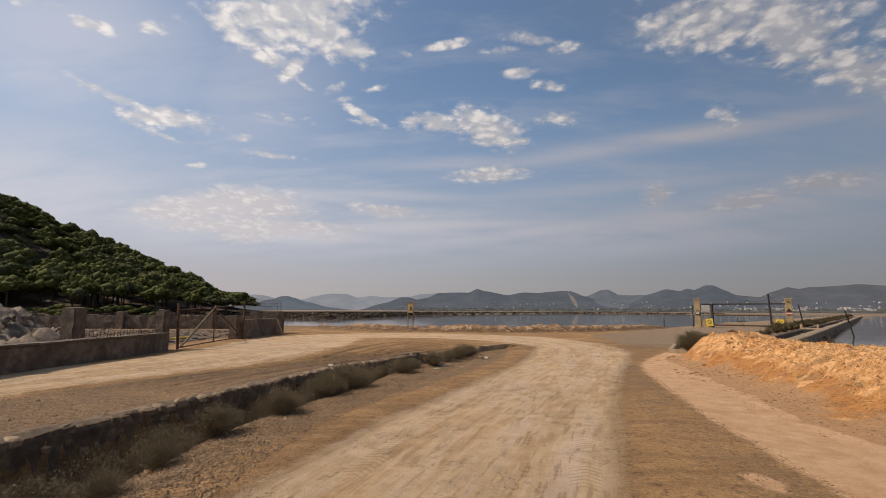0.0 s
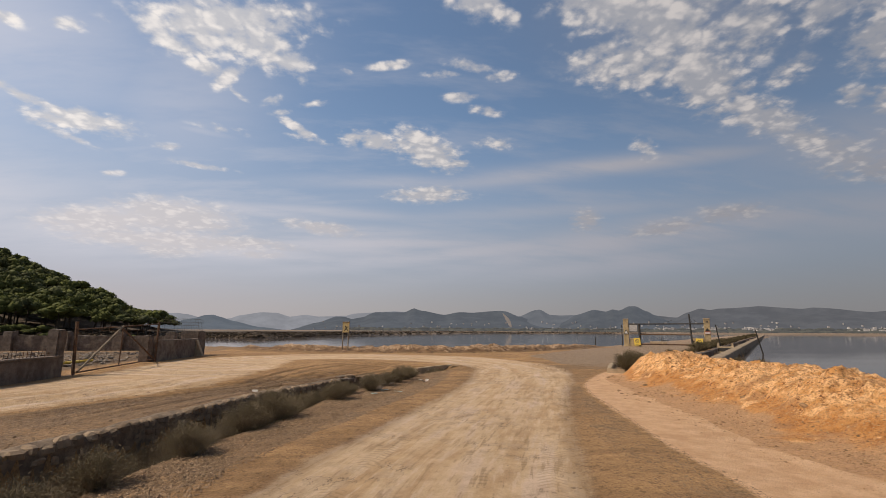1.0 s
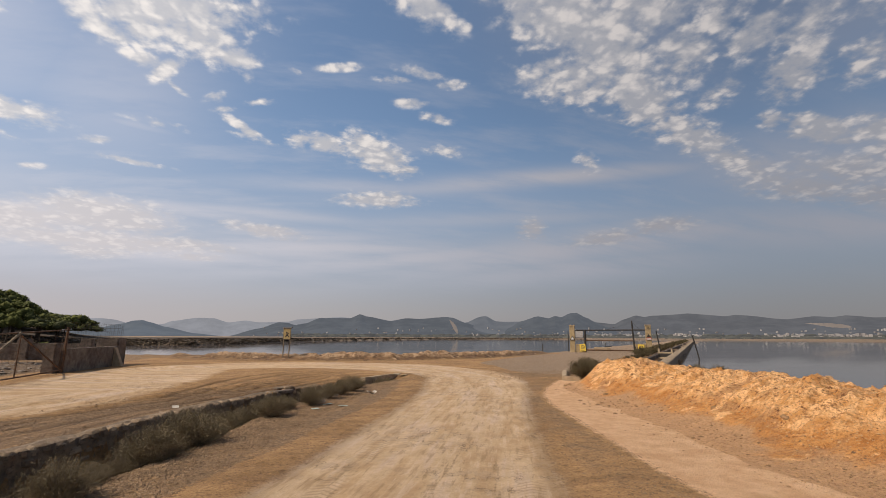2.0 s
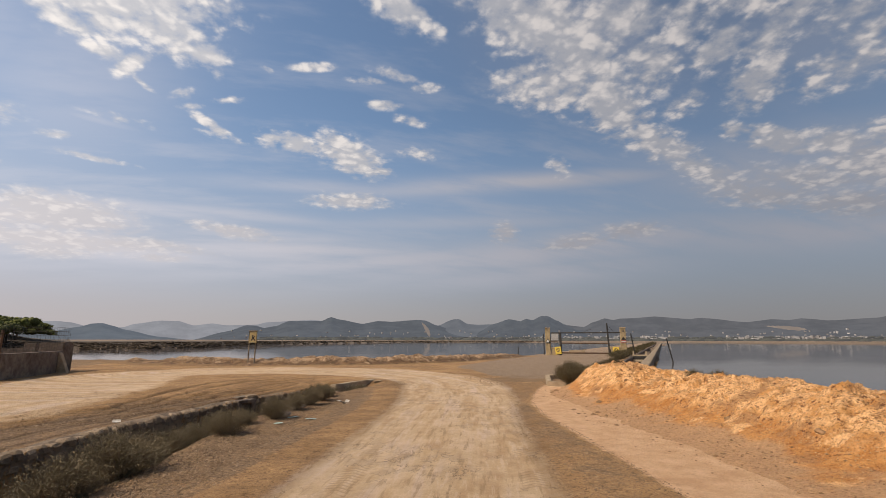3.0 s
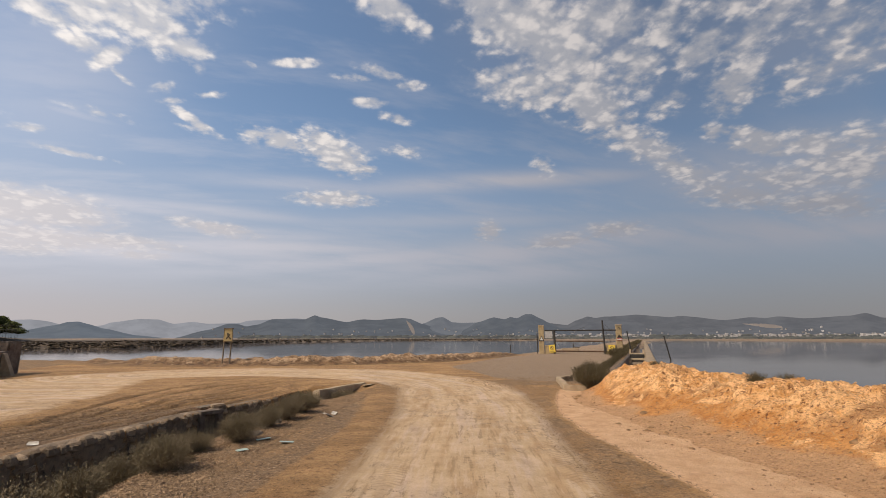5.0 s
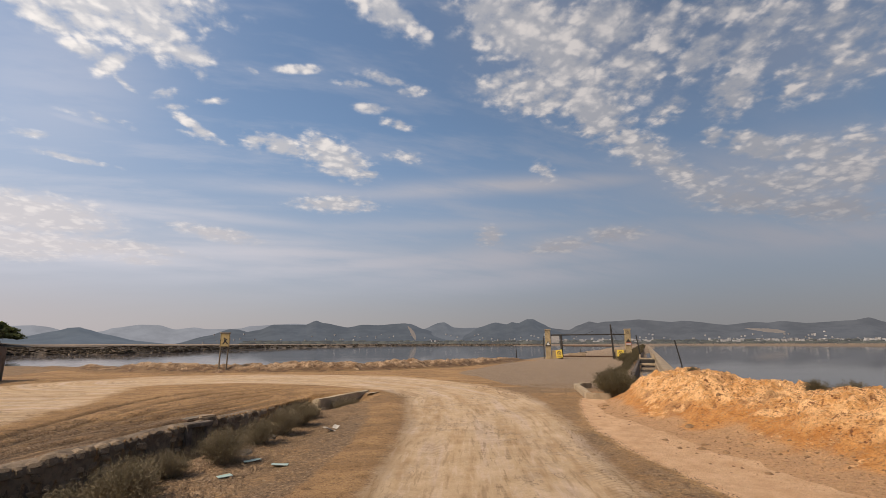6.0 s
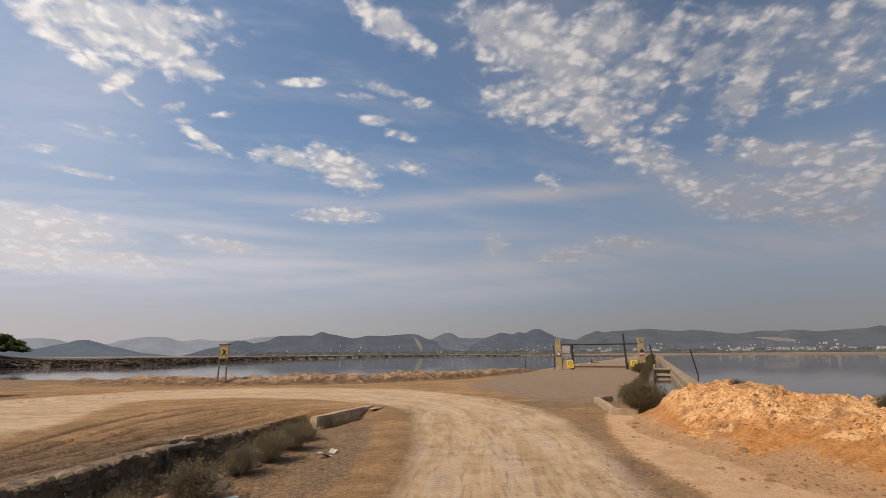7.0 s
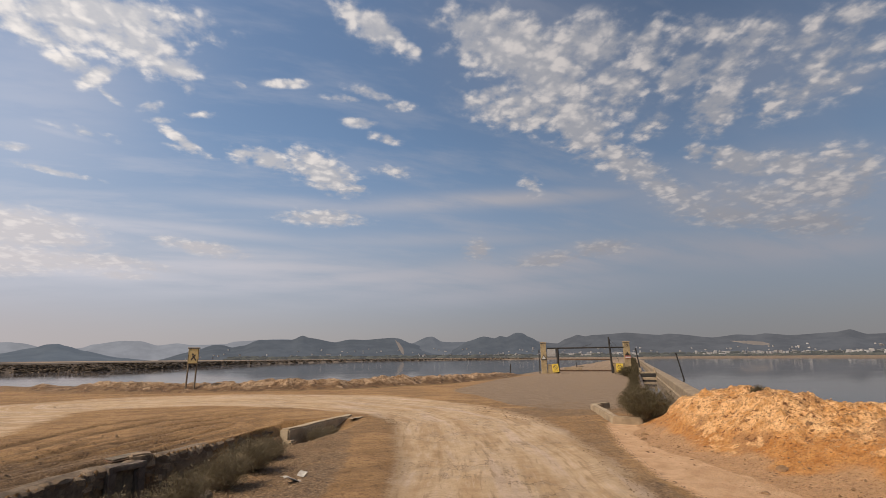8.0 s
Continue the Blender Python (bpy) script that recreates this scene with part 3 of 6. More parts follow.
def leaf_material(name, dark, light, dry, patch_size=1.8):
    n = Nodes(name, 0.75)
    c = n.mix(n.island(), dark, light)
    c = n.mix(n.ramp(n.noise(patch_size, 3, 0.6), 0.48, 0.66, 0.0, 0.8), c, dry)
    n.bsdf.inputs["Specular IOR Level"].default_value = 0.08
    return n.done(c)


def distance_material(name, earth, haze_glow, power):
    """Far hills: dim slopes; haze from kilometres of lit air painted on as emission."""
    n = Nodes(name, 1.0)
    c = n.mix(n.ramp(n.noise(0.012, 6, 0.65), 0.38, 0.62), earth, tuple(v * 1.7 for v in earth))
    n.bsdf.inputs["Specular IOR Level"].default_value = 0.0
    n.put(n.bsdf.inputs["Emission Color"], n.mix(n.ramp(n.noise(0.006, 5, 0.6), 0.35, 0.65), tuple(v * 0.93 for v in haze_glow), tuple(v * 1.07 for v in haze_glow)))
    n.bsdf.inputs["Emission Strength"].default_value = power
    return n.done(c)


EARTH = ground_material()
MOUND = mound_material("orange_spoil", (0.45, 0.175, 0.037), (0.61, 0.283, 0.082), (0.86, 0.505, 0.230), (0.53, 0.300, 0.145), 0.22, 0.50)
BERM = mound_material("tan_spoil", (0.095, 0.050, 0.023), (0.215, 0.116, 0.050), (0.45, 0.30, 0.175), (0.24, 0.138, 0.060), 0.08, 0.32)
WATER = water_material()
def stone_material():
    """Fieldstone: each stone has a tone of its own, with lichen stains and grain."""
    n = Nodes("fieldstone", 0.92)
    tone = n.math("FRACT", n.math("ADD", n.random(), n.math("MULTIPLY", n.island(), 7.0)))
    c = n.mix(tone, (0.13, 0.084, 0.047), (0.40, 0.285, 0.180))
    c = n.mix(n.ramp(n.noise(9, 6, 0.66), 0.40, 0.62, 0.0, 0.6), c, (0.17, 0.115, 0.068))
    c = n.mix(n.ramp(n.noise(3.5, 5, 0.7), 0.54, 0.70, 0.0, 0.7), c, (0.36, 0.27, 0.175))
    c = n.mix(n.ramp(n.noise(2.2, 5, 0.7), 0.52, 0.64, 0.0, 0.7), c, (0.060, 0.042, 0.027))
    n.bump(n.noise(40, 6, 0.7), 0.8, 0.02)
    return n.done(c)


STONE = stone_material()
MORTAR = worn("mortar", (0.105, 0.072, 0.046), (0.26, 0.185, 0.118), 7, 0.95, 0.9, 0.03, stain=(0.055, 0.038, 0.025))
CONCRETE = worn("weathered_concrete", (0.275, 0.200, 0.122), (0.43, 0.325, 0.208), 5, 0.9, 0.5, 0.012, stain=(0.175, 0.120, 0.072))
CHANNEL = worn("stained_concrete", (0.19, 0.135, 0.082), (0.315, 0.235, 0.150), 5, 0.9, 0.5, 0.012, stain=(0.135, 0.092, 0.055))
OCHRE = worn("ochre_plaster", (0.26, 0.185, 0.095), (0.42, 0.31, 0.165), 7, 0.9, 0.5, 0.012, stain=(0.15, 0.11, 0.065))
BLOCKWORK = worn("grey_blockwork", (0.085, 0.060, 0.044), (0.185, 0.138, 0.103), 5, 0.92, 0.9, 0.03, stain=(0.26, 0.205, 0.155))
RUST = worn("rusted_iron", (0.060, 0.036, 0.022), (0.16, 0.085, 0.045), 20, 0.8, 0.5, 0.004, metal=0.3)
BLACK_IRON = worn("dark_iron", (0.022, 0.020, 0.018), (0.060, 0.048, 0.038), 20, 0.7, 0.4, 0.004, metal=0.4)
WOOD = worn("grey_timber", (0.095, 0.070, 0.046), (0.23, 0.175, 0.115), 12, 0.85, 0.6, 0.006)
YELLOW = worn("faded_yellow_paint", (0.55, 0.36, 0.03), (0.72, 0.50, 0.06), 9, 0.55, 0.15, 0.002)
SIGN_YELLOW = worn("sun_bleached_yellow", (0.40, 0.28, 0.10), (0.55, 0.42, 0.19), 9, 0.6, 0.15, 0.002)
INK = worn("black_print", (0.015, 0.013, 0.012), (0.04, 0.033, 0.03), 20, 0.6, 0.1, 0.001)
WHITE = worn("dirty_white_paint", (0.46, 0.43, 0.39), (0.68, 0.65, 0.60), 9, 0.6, 0.2, 0.002)
NOTICE = worn("sun_greyed_board", (0.24, 0.22, 0.20), (0.42, 0.39, 0.36), 9, 0.7, 0.2, 0.002)
RED = worn("faded_red_paint", (0.30, 0.06, 0.035), (0.42, 0.10, 0.06), 9, 0.6, 0.2, 0.002)
TILE = worn("turquoise_board", (0.27, 0.36, 0.31), (0.42, 0.50, 0.45), 9, 0.5, 0.2, 0.002)
PAPER = worn("dirty_paper", (0.36, 0.31, 0.25), (0.66, 0.60, 0.52), 9, 0.8, 0.3, 0.004)
RUBBLE = worn("pale_rubble", (0.085, 0.062, 0.046), (0.33, 0.265, 0.205), 3, 0.93, 1.0, 0.06, stain=(0.12, 0.085, 0.06))
PEBBLE = worn("pebbles", (0.145, 0.088, 0.045), (0.31, 0.20, 0.112), 14, 0.9, 0.5, 0.005)
CRUMB = worn("brown_crumbs", (0.16, 0.085, 0.038), (0.33, 0.19, 0.09), 10, 0.95, 0.7, 0.01)
CLOD = worn("clods", (0.30, 0.145, 0.055), (0.60, 0.355, 0.165), 10, 0.95, 0.7, 0.01)
SCRUB = leaf_material("dry_scrub", (0.135, 0.105, 0.060), (0.200, 0.154, 0.090), (0.245, 0.190, 0.125))
DEAD = leaf_material("dead_leaves", (0.085, 0.062, 0.037), (0.16, 0.118, 0.072), (0.20, 0.15, 0.098))
SALTBUSH = leaf_material("saltbush", (0.066, 0.052, 0.027), (0.120, 0.094, 0.050), (0.165, 0.125, 0.076))
TWIG = worn("dry_twigs", (0.10, 0.075, 0.05), (0.20, 0.155, 0.105), 14, 0.9, 0.4, 0.003)
PINE = leaf_material("pine_needles", (0.050, 0.056, 0.018), (0.125, 0.130, 0.034), (0.068, 0.070, 0.036), 0.14)
BARK = worn("pine_bark", (0.045, 0.032, 0.022), (0.11, 0.08, 0.055), 6, 0.95, 0.8, 0.02)
FAR_SCRUB = leaf_material("far_scrub", (0.022, 0.017, 0.012), (0.055, 0.041, 0.027), (0.095, 0.066, 0.042))
# the emission colours are painted haze, palest on the farthest range
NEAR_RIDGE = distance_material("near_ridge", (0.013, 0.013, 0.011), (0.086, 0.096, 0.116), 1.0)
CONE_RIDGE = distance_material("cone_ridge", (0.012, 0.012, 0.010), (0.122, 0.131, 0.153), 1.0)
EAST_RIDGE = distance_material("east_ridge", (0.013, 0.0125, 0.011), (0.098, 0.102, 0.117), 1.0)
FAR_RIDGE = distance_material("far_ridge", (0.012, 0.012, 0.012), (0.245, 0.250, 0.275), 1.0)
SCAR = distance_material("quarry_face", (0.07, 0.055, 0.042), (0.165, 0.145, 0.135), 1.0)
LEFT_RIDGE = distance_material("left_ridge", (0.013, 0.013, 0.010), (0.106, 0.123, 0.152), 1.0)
# limewash greyed down, so the haze before the houses sits in the colour
VILLAGE = worn("limewash", (0.17, 0.16, 0.155), (0.42, 0.40, 0.385), 0.05, 0.9, 0.1, 0.01)

# ---- the lie of the land ----
# lines over the plan, as functions of y (metres)
WALL_Y, WALL_X = (-8.0, 0.0, 6.2, 9.5, 13.6, 16.6, 19.6), (-6.0, -5.3, -4.75, -3.85, -2.6, -1.1, 1.25)
TOE_Y, TOE_X = (-8.0, 0.0, 6.0, 8.3, 10.3, 12.3, 14.4, 15.6), (4.4, 4.7, 5.05, 5.4, 5.85, 6.25, 6.75, 7.45)
BERM_X, BERM_Y = (-22.0, -14.0, -9.0, -4.5, -0.5, 4.0, 9.0, 15.0, 19.0), (47.5, 42.6, 35.8, 32.5, 31.1, 30.4, 32.0, 36.7, 40.9)
WATER_Z = -0.45
# the road along the dyke runs this way, and across it this way
ALONG, ACROSS = (0.661, 0.750), (0.750, -0.661)
MAIN_TRACK = ((-1.6, -8.0, 1.5), (-0.45, 2.0, 1.35), (0.11, 4.3, 1.36), (0.77, 6.3, 1.38), (1.46, 8.0, 1.30), (2.4, 10.4, 1.27), (3.1, 12.2, 1.26), (3.9, 14.2, 1.4),
              (4.5, 16.2, 1.55), (5.0, 18.0, 1.6), (4.9, 20.5, 1.7), (3.2, 24.0, 2.2), (0.0, 26.3, 2.1), (-4.0, 27.2, 2.4))
SIDE_TRACK = ((-4.0, 27.2, 2.4), (-6.4, 24.5, 2.6), (-6.3, 20.0, 2.5), (-6.9, 16.0, 2.1), (-7.9, 13.0, 1.6), (-8.7, 10.0, 1.3), (-10.0, 4.0, 1.2), (-11.0, -8.0, 1.4))
PAVED = ((26.0, 42.0, 2.6), (18.0, 33.5, 3.9), (12.0, 25.5, 4.0), (9.3, 20.6, 1.9))


def wall_x(y):
    return np.interp(y, WALL_Y, WALL_X)


def toe_x(y):
    return np.interp(y, TOE_Y, TOE_X)


def shore_far(az):
    """How far off the lakes end, by direction in degrees."""
    return np.interp(az, (-60, -32, -20, -14, -9.5, -4, 1.6, 8, 12, 20, 30, 40, 50, 60, 75, 110), (70, 90, 112, 110, 126, 165, 222, 300, 360, 385, 395, 390, 380, 330, 330, 300))


SWERVES = (((-3.2, 14.5, 0.05), (-2.3, 16.9, 0.08), (-2.05, 17.5, 0.09), (-1.6, 18.7, 0.09), (-0.5, 20.0, 0.09), (0.6, 20.7, 0.05)),
           ((-3.5, 15.0, 0.05), (-2.5, 17.8, 0.10), (-2.1, 19.1, 0.10), (-0.9, 20.4, 0.08), (0.5, 21.3, 0.05)),
           ((-2.6, 14.5, 0.04), (-2.0, 15.9, 0.07), (-1.2, 17.8, 0.08), (-0.3, 19.3, 0.06), (0.3, 20.0, 0.04)),
           ((-4.2, 16.0, 0.05), (-3.3, 18.8, 0.09), (-2.5, 20.8, 0.10), (-1.2, 22.0, 0.08), (0.3, 22.3, 0.05)),
           ((-3.9, 15.5, 0.05), (-2.9, 18.2, 0.08), (-2.3, 19.7, 0.12), (-1.3, 21.0, 0.10), (0.2, 21.7, 0.05)))


def swerve_depth(x, y):
    """How deep, from 0 to 1, wheels have cut where they swung from one road to the other."""
    w = np.zeros(np.shape(x))
    for k, line in enumerate(SWERVES):
        w = np.maximum(w, np.exp(-track_distance(x + 0.05 * fbm(x, y, 0.7, 2, 70 + k), y, line) ** 2) * smooth(-0.35, 0.05, fbm(x, y, 1.1, 2, 80 + k)))
    return w


def rut_line(y, off, k):
    """Wheel ruts that draw together towards the end of the wall, as metres from the wall."""
    return -off * (0.32 + 0.68 * smooth(21.5, 11.0, y)) + 0.10 * np.sin(y * 0.6 + k)


def terrain(x, y, detail=True):
    x, y = np.asarray(x, float), np.asarray(y, float)
    d = np.hypot(x, y)
    az = np.degrees(np.arctan2(x, y))
    r, s = ALONG[0] * x + ALONG[1] * y, ACROSS[0] * x + ACROSS[1] * y
    u = (x - wall_x(y)) * 0.93
    south = smooth(20.5, 17.6, y)
    # the yard and the side road lie a step lower than the main road
    z = -0.20 * smooth(0.1, -0.1, u) * smooth(22, 16, y) - 0.06 * smooth(2, -6, x)
    z = z + 0.14 * smooth(-2.0, -5.5, u) * smooth(22, 16, y)
    # the ditch beside the stone wall
    bank = np.interp(y, (15.3, 17.2, 20.0), (2.55, 1.55, 1.35)) + 0.6 * fbm(x, y, 1.6, 3, 5) * smooth(17, 15, y)
    ditch = smooth(-0.02, 0.05, u) * smooth(bank, 0.35 * bank, u) * smooth(19.7, 19.0, y)
    z = z - 0.85 * ditch
    if detail:
        near = smooth(60, 25, d)
        z = z + near * (0.030 * fbm(x, y, 1.4, 4, 11) + 0.022 * fbm(x, y, 0.30, 3, 12) * (1 - 0.6 * smooth(1.1, 0.6, track_distance(x, y, MAIN_TRACK))))
        # shallow wheel lanes on the road
        q = track_distance(x, y, MAIN_TRACK)
        z = z - near * 0.018 * np.exp(-((q - 0.55) / 0.16) ** 2) + near * 0.02 * smooth(0.85, 1.2, q) * smooth(2.0, 1.3, q)
    # ruts between the two roads, and the hollow at the foot of the kerb
    if detail:
        for k, (off, wide) in enumerate(RUTS):
            z = z - 0.055 * np.exp(-((u - rut_line(y, off, k)) / (wide * 1.3)) ** 2) * smooth(20.6, 18.4, y) * smooth(9, 13, y) * smooth(0.35, 0.55, lattice(x * 0.7 + k * 3, y * 0.25, 6))
    if detail:
        z = z - 0.05 * swerve_depth(x, y)
    ka, kv = 0.56 * (x - 1.25) + 0.829 * (y - 17.55), 0.829 * (x - 1.25) - 0.56 * (y - 17.55)
    z = z - 0.26 * smooth(-0.1, 0.08, kv) * smooth(0.95, 0.2, kv) * smooth(-1.2, -0.2, ka) * smooth(2.7, 1.0, ka)
    # lakes
    by = np.interp(x, BERM_X, BERM_Y)
    left_lake = smooth(0.8, 2.2, y - by) * smooth(-13.2, -14.6, s + 0.6 * fbm(x, y, 3.0, 3, 8))
    left_lake = left_lake * smooth(-75, -55, x)
    back = toe_x(y) + 3.9 + 0.5 * fbm(x, y, 2.0, 3, 9)
    right_lake = smooth(0.0, 1.2, x - back) * smooth(-2.75, -2.55, s)
    lake = np.maximum(left_lake, right_lake) * smooth(4.0, -4.0, d - shore_far(az) - 6 * fbm(x, y, 40, 3, 4))
    z = z * (1 - lake) - 1.1 * lake
    # the channel beside the road
    channel = smooth(-4.45, -4.30, s) * smooth(-2.75, -2.85, s) * smooth(18.4, 18.9, r) * smooth(236, 230, r)
    z = np.where(channel > 0.01, np.minimum(z, -1.0 * channel), z)
    # land past the lakes: a low dyke, then the plain
    past = smooth(0, 9, d - shore_far(az))
    west = smooth(34, 8, az)
    z = z + past * (0.30 + 0.36 * west + 0.5 * fbm(x, y, 14, 3, 21) * smooth(700, 200, d)) * smooth(60, 80, d)
    # the pine hill
    crest = 36.0 * smooth(-21.5, -58, az) ** 0.76
    z = z + crest * smooth(92, 185, d) * smooth(600, 400, d) * (az < -20) * (az > -140)
    return z


RUTS = ((0.6, 0.06), (0.9, 0.08), (1.25, 0.05), (1.5, 0.12), (1.9, 0.05), (2.3, 0.07), (2.6, 0.05), (2.9, 0.13), (3.4, 0.06), (4.0, 0.09), (4.35, 0.05), (4.7, 0.10), (5.3, 0.07))


def ground_kinds(x, y, z):
    q_main, q_side = track_distance(x, y, MAIN_TRACK), track_distance(x, y, SIDE_TRACK)
    q = np.minimum(q_main, q_side)
    pale = np.maximum(smooth(1.20, 0.80, q_main), smooth(1.28, 0.68, q_side))
    r, s = ALONG[0] * x + ALONG[1] * y, ACROSS[0] * x + ACROSS[1] * y
    pave = np.maximum(smooth(1.15, 0.9, track_distance(x, y, PAVED)), smooth(-14, -13, s) * smooth(-2.4, -2.7, s) * smooth(42, 46, r))
    pave = np.maximum(pave, 0.8 * smooth(100, 160, np.hypot(x, y)))
    toe = toe_x(y)
    verge = np.interp(y, (-8, 4.3, 6.9, 9.1, 11.2, 12.6, 14.4, 16.5), (2.7, 3.1, 3.5, 4.0, 4.5, 4.95, 5.9, 7.3))
    sand = smooth(-0.22, 0.28, x - verge) * smooth(17.0, 16.0, y) * smooth(5.5, 4.5, x - toe)
    d = np.hypot(x, y)
    sand = np.maximum(sand, 0.20 * smooth(0, 5, d - shore_far(np.degrees(np.arctan2(x, y)))) * smooth(20, 34, np.degrees(np.arctan2(x, y))) * smooth(150, 200, d))
    sand = np.maximum(sand, np.exp(-((x - 2.75) / 0.17) ** 2 - ((y - 4.62) / 0.24) ** 2))
    u = (x - wall_x(y)) * 0.93
    dark = 0.9 * smooth(0.0, 0.2, u) * smooth(18.5, 17, y) * smooth(1.30, 1.62, q) * (x < np.interp(y, (4.3, 16.2), (0.0, 4.5)))
    dark = np.maximum(dark, 0.82 * smooth(-0.1, -0.4, u) * smooth(20, 16, y) * smooth(1.05, 1.35, q) * (x > -10))
    dark = np.maximum(dark, 0.9 * smooth(-10.2, -11.0, x) * smooth(70, 50, d))
    dark = np.maximum(dark, 1.0 * smooth(40, 60, d) * (x < -10) * (d < 600))
    edge = smooth(-1.05, -0.55, x - verge) * smooth(0.10, -0.12, x - verge) * smooth(18, 16.5, y)
    dark = np.maximum(dark, (0.45 + 0.5 * fbm(x, y, 1.2, 3, 91)) * edge)
    dark = np.maximum(dark, 0.7 * smooth(17.2, 18.0, y) * smooth(20.5, 19, y) * smooth(5.8, 6.6, x) * smooth(10, 9, x))
    # wheel marks that swing across the brown ground between the two roads
    w = np.zeros_like(x)
    for k, (off, wide) in enumerate(RUTS):
        w = np.maximum(w, np.exp(-((u - rut_line(y, off, k)) / wide) ** 2))
    lane = 1.0 * w * smooth(-0.3, -0.6, u) * smooth(20.6, 18.4, y) * smooth(9, 13, y) * smooth(0.9, 1.3, q)
    lane = np.maximum(lane, 0.35 * np.exp(-((track_distance(x, y, MAIN_TRACK) - 0.97) / 0.10) ** 2) * (y < 20))
    lane = np.maximum(lane, swerve_depth(x, y))
    wet = smooth(WATER_Z + 0.20, WATER_Z + 0.02, z) * (d > 12)
    side, run = track_place(x, y, MAIN_TRACK)
    # first term: painted shade under the pine wood, from the hill's foot up
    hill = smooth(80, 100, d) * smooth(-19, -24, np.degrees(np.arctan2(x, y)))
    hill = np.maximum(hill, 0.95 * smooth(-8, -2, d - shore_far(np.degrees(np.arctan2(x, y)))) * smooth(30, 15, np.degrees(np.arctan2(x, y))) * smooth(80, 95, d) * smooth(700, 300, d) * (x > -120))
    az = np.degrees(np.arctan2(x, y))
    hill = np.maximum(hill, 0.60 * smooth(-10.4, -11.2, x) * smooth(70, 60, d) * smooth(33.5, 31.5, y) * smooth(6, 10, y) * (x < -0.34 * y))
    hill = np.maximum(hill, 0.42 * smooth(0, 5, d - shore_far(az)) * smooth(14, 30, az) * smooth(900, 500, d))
    return {"kinds": (pale, pave, sand), "wear": (dark, lane, wet), "way": (side, run, hill)}


GX = steps((-4600, -400, 900, 60), (-400, -60, 40, 6), (-60, -12, 4, 0.4), (-12, -5.4, 0.30, 0.12), (-5.4, 8.6, 0.055, 0.055), (8.6, 24, 0.12, 0.30), (24, 60, 0.4, 3), (60, 400, 4, 40), (400, 4600, 60, 900))
GY = steps((-400, -40, 120, 8), (-40, -2, 5, 0.5), (-2, 2.0, 0.3, 0.06), (2.0, 21, 0.06, 0.075), (21, 48, 0.09, 0.5), (48, 130, 0.8, 4), (130, 420, 5, 25), (420, 4700, 40, 800))
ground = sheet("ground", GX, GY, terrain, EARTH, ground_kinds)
tagged(ground, "bare dusty earth with pale wheel-worn tracks and gravel verges", "ground", kind="structure")

for wx, wy in (((-300.0, -60, 0, 60, 500), (29.0, 60, 200, 520)), ((8.6, 60, 500), (-60.0, 0, 29.0))):
    lake = sheet("water", np.array(wx), np.array(wy), lambda x, y: x * 0 + WATER_Z, WATER)
    tagged(lake, "still grey salt pond reflecting a hazy sky", "water", kind="structure")


# ---- heaps of spoil ----
def mound_height(x, y):
    toe = toe_x(y) + 0.22 * fbm(x, y, 1.3, 3, 31)
    t = (x - toe)
    end = smooth(16.3, 15.4, y + 0.35 * (x - 8.0))
    crest = (0.545 + 0.05 * np.exp(-((y - 14.0) / 1.0) ** 2) + 0.10 * np.exp(-((y - 7.0) / 1.6) ** 2) + 0.20 * fbm(x, y, 2.2, 3, 32)) * end
    front = smooth(-0.05, np.interp(y, (11.5, 14.5), (1.75, 1.05)), t) ** 0.92
    rear = smooth(4.6, 2.0, t)
    base = crest * front * rear
    crag = 0.15 * (0.5 - np.abs(2.4 * fbm(x, y, 0.30, 3, 36))) * smooth(-0.30, 0.15, fbm(x, y, 1.8, 2, 39))
    lumps = (0.36 * fbm(x, y, 1.3, 4, 33) + 0.15 * fbm(x, y, 0.22, 3, 34) + 0.10 * fbm(x, y, 0.10, 2, 37) + crag) * smooth(0.08, 0.5, base)
    # gullies run straight down the front
    gully = (0.26 * fbm(y * 1.0, x * 0.25, 0.75, 3, 35) + 0.10 * fbm(y, x * 0.2, 0.16, 2, 38)) * smooth(0.1, 0.3, base) * smooth(0.85, 0.45, base)
    apron = 0.10 * smooth(-1.2, 0.2, t) * smooth(16.5, 15.0, y)
    return base + lumps + gully + apron * rear - 0.06 - 0.35 * smooth(3.0, 4.7, t) - 0.10 * smooth(-0.9, -1.35, t) - 0.2 * smooth(15.9, 16.8, y)


def strip_mound():
    ys = steps((-6, 2.5, 0.25, 0.06), (2.5, 16.9, 0.028, 0.028))
    ts = steps((-1.4, 2.6, 0.028, 0.028), (2.6, 4.8, 0.05, 0.2))
    T, Y = np.meshgrid(ts, ys)
    X = toe_x(Y) + T
    Z = mound_height(X, Y)
    nx, ny = len(ts), len(ys)
    i = np.arange(nx * ny).reshape(ny, nx)
    quads = np.stack([i[:-1, :-1], i[:-1, 1:], i[1:, 1:], i[1:, :-1]], -1).reshape(-1, 4)
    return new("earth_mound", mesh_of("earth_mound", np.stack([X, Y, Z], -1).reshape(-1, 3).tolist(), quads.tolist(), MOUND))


mound = tagged(strip_mound(), "long heap of crumbly orange spoil beside the track", "earth mound")


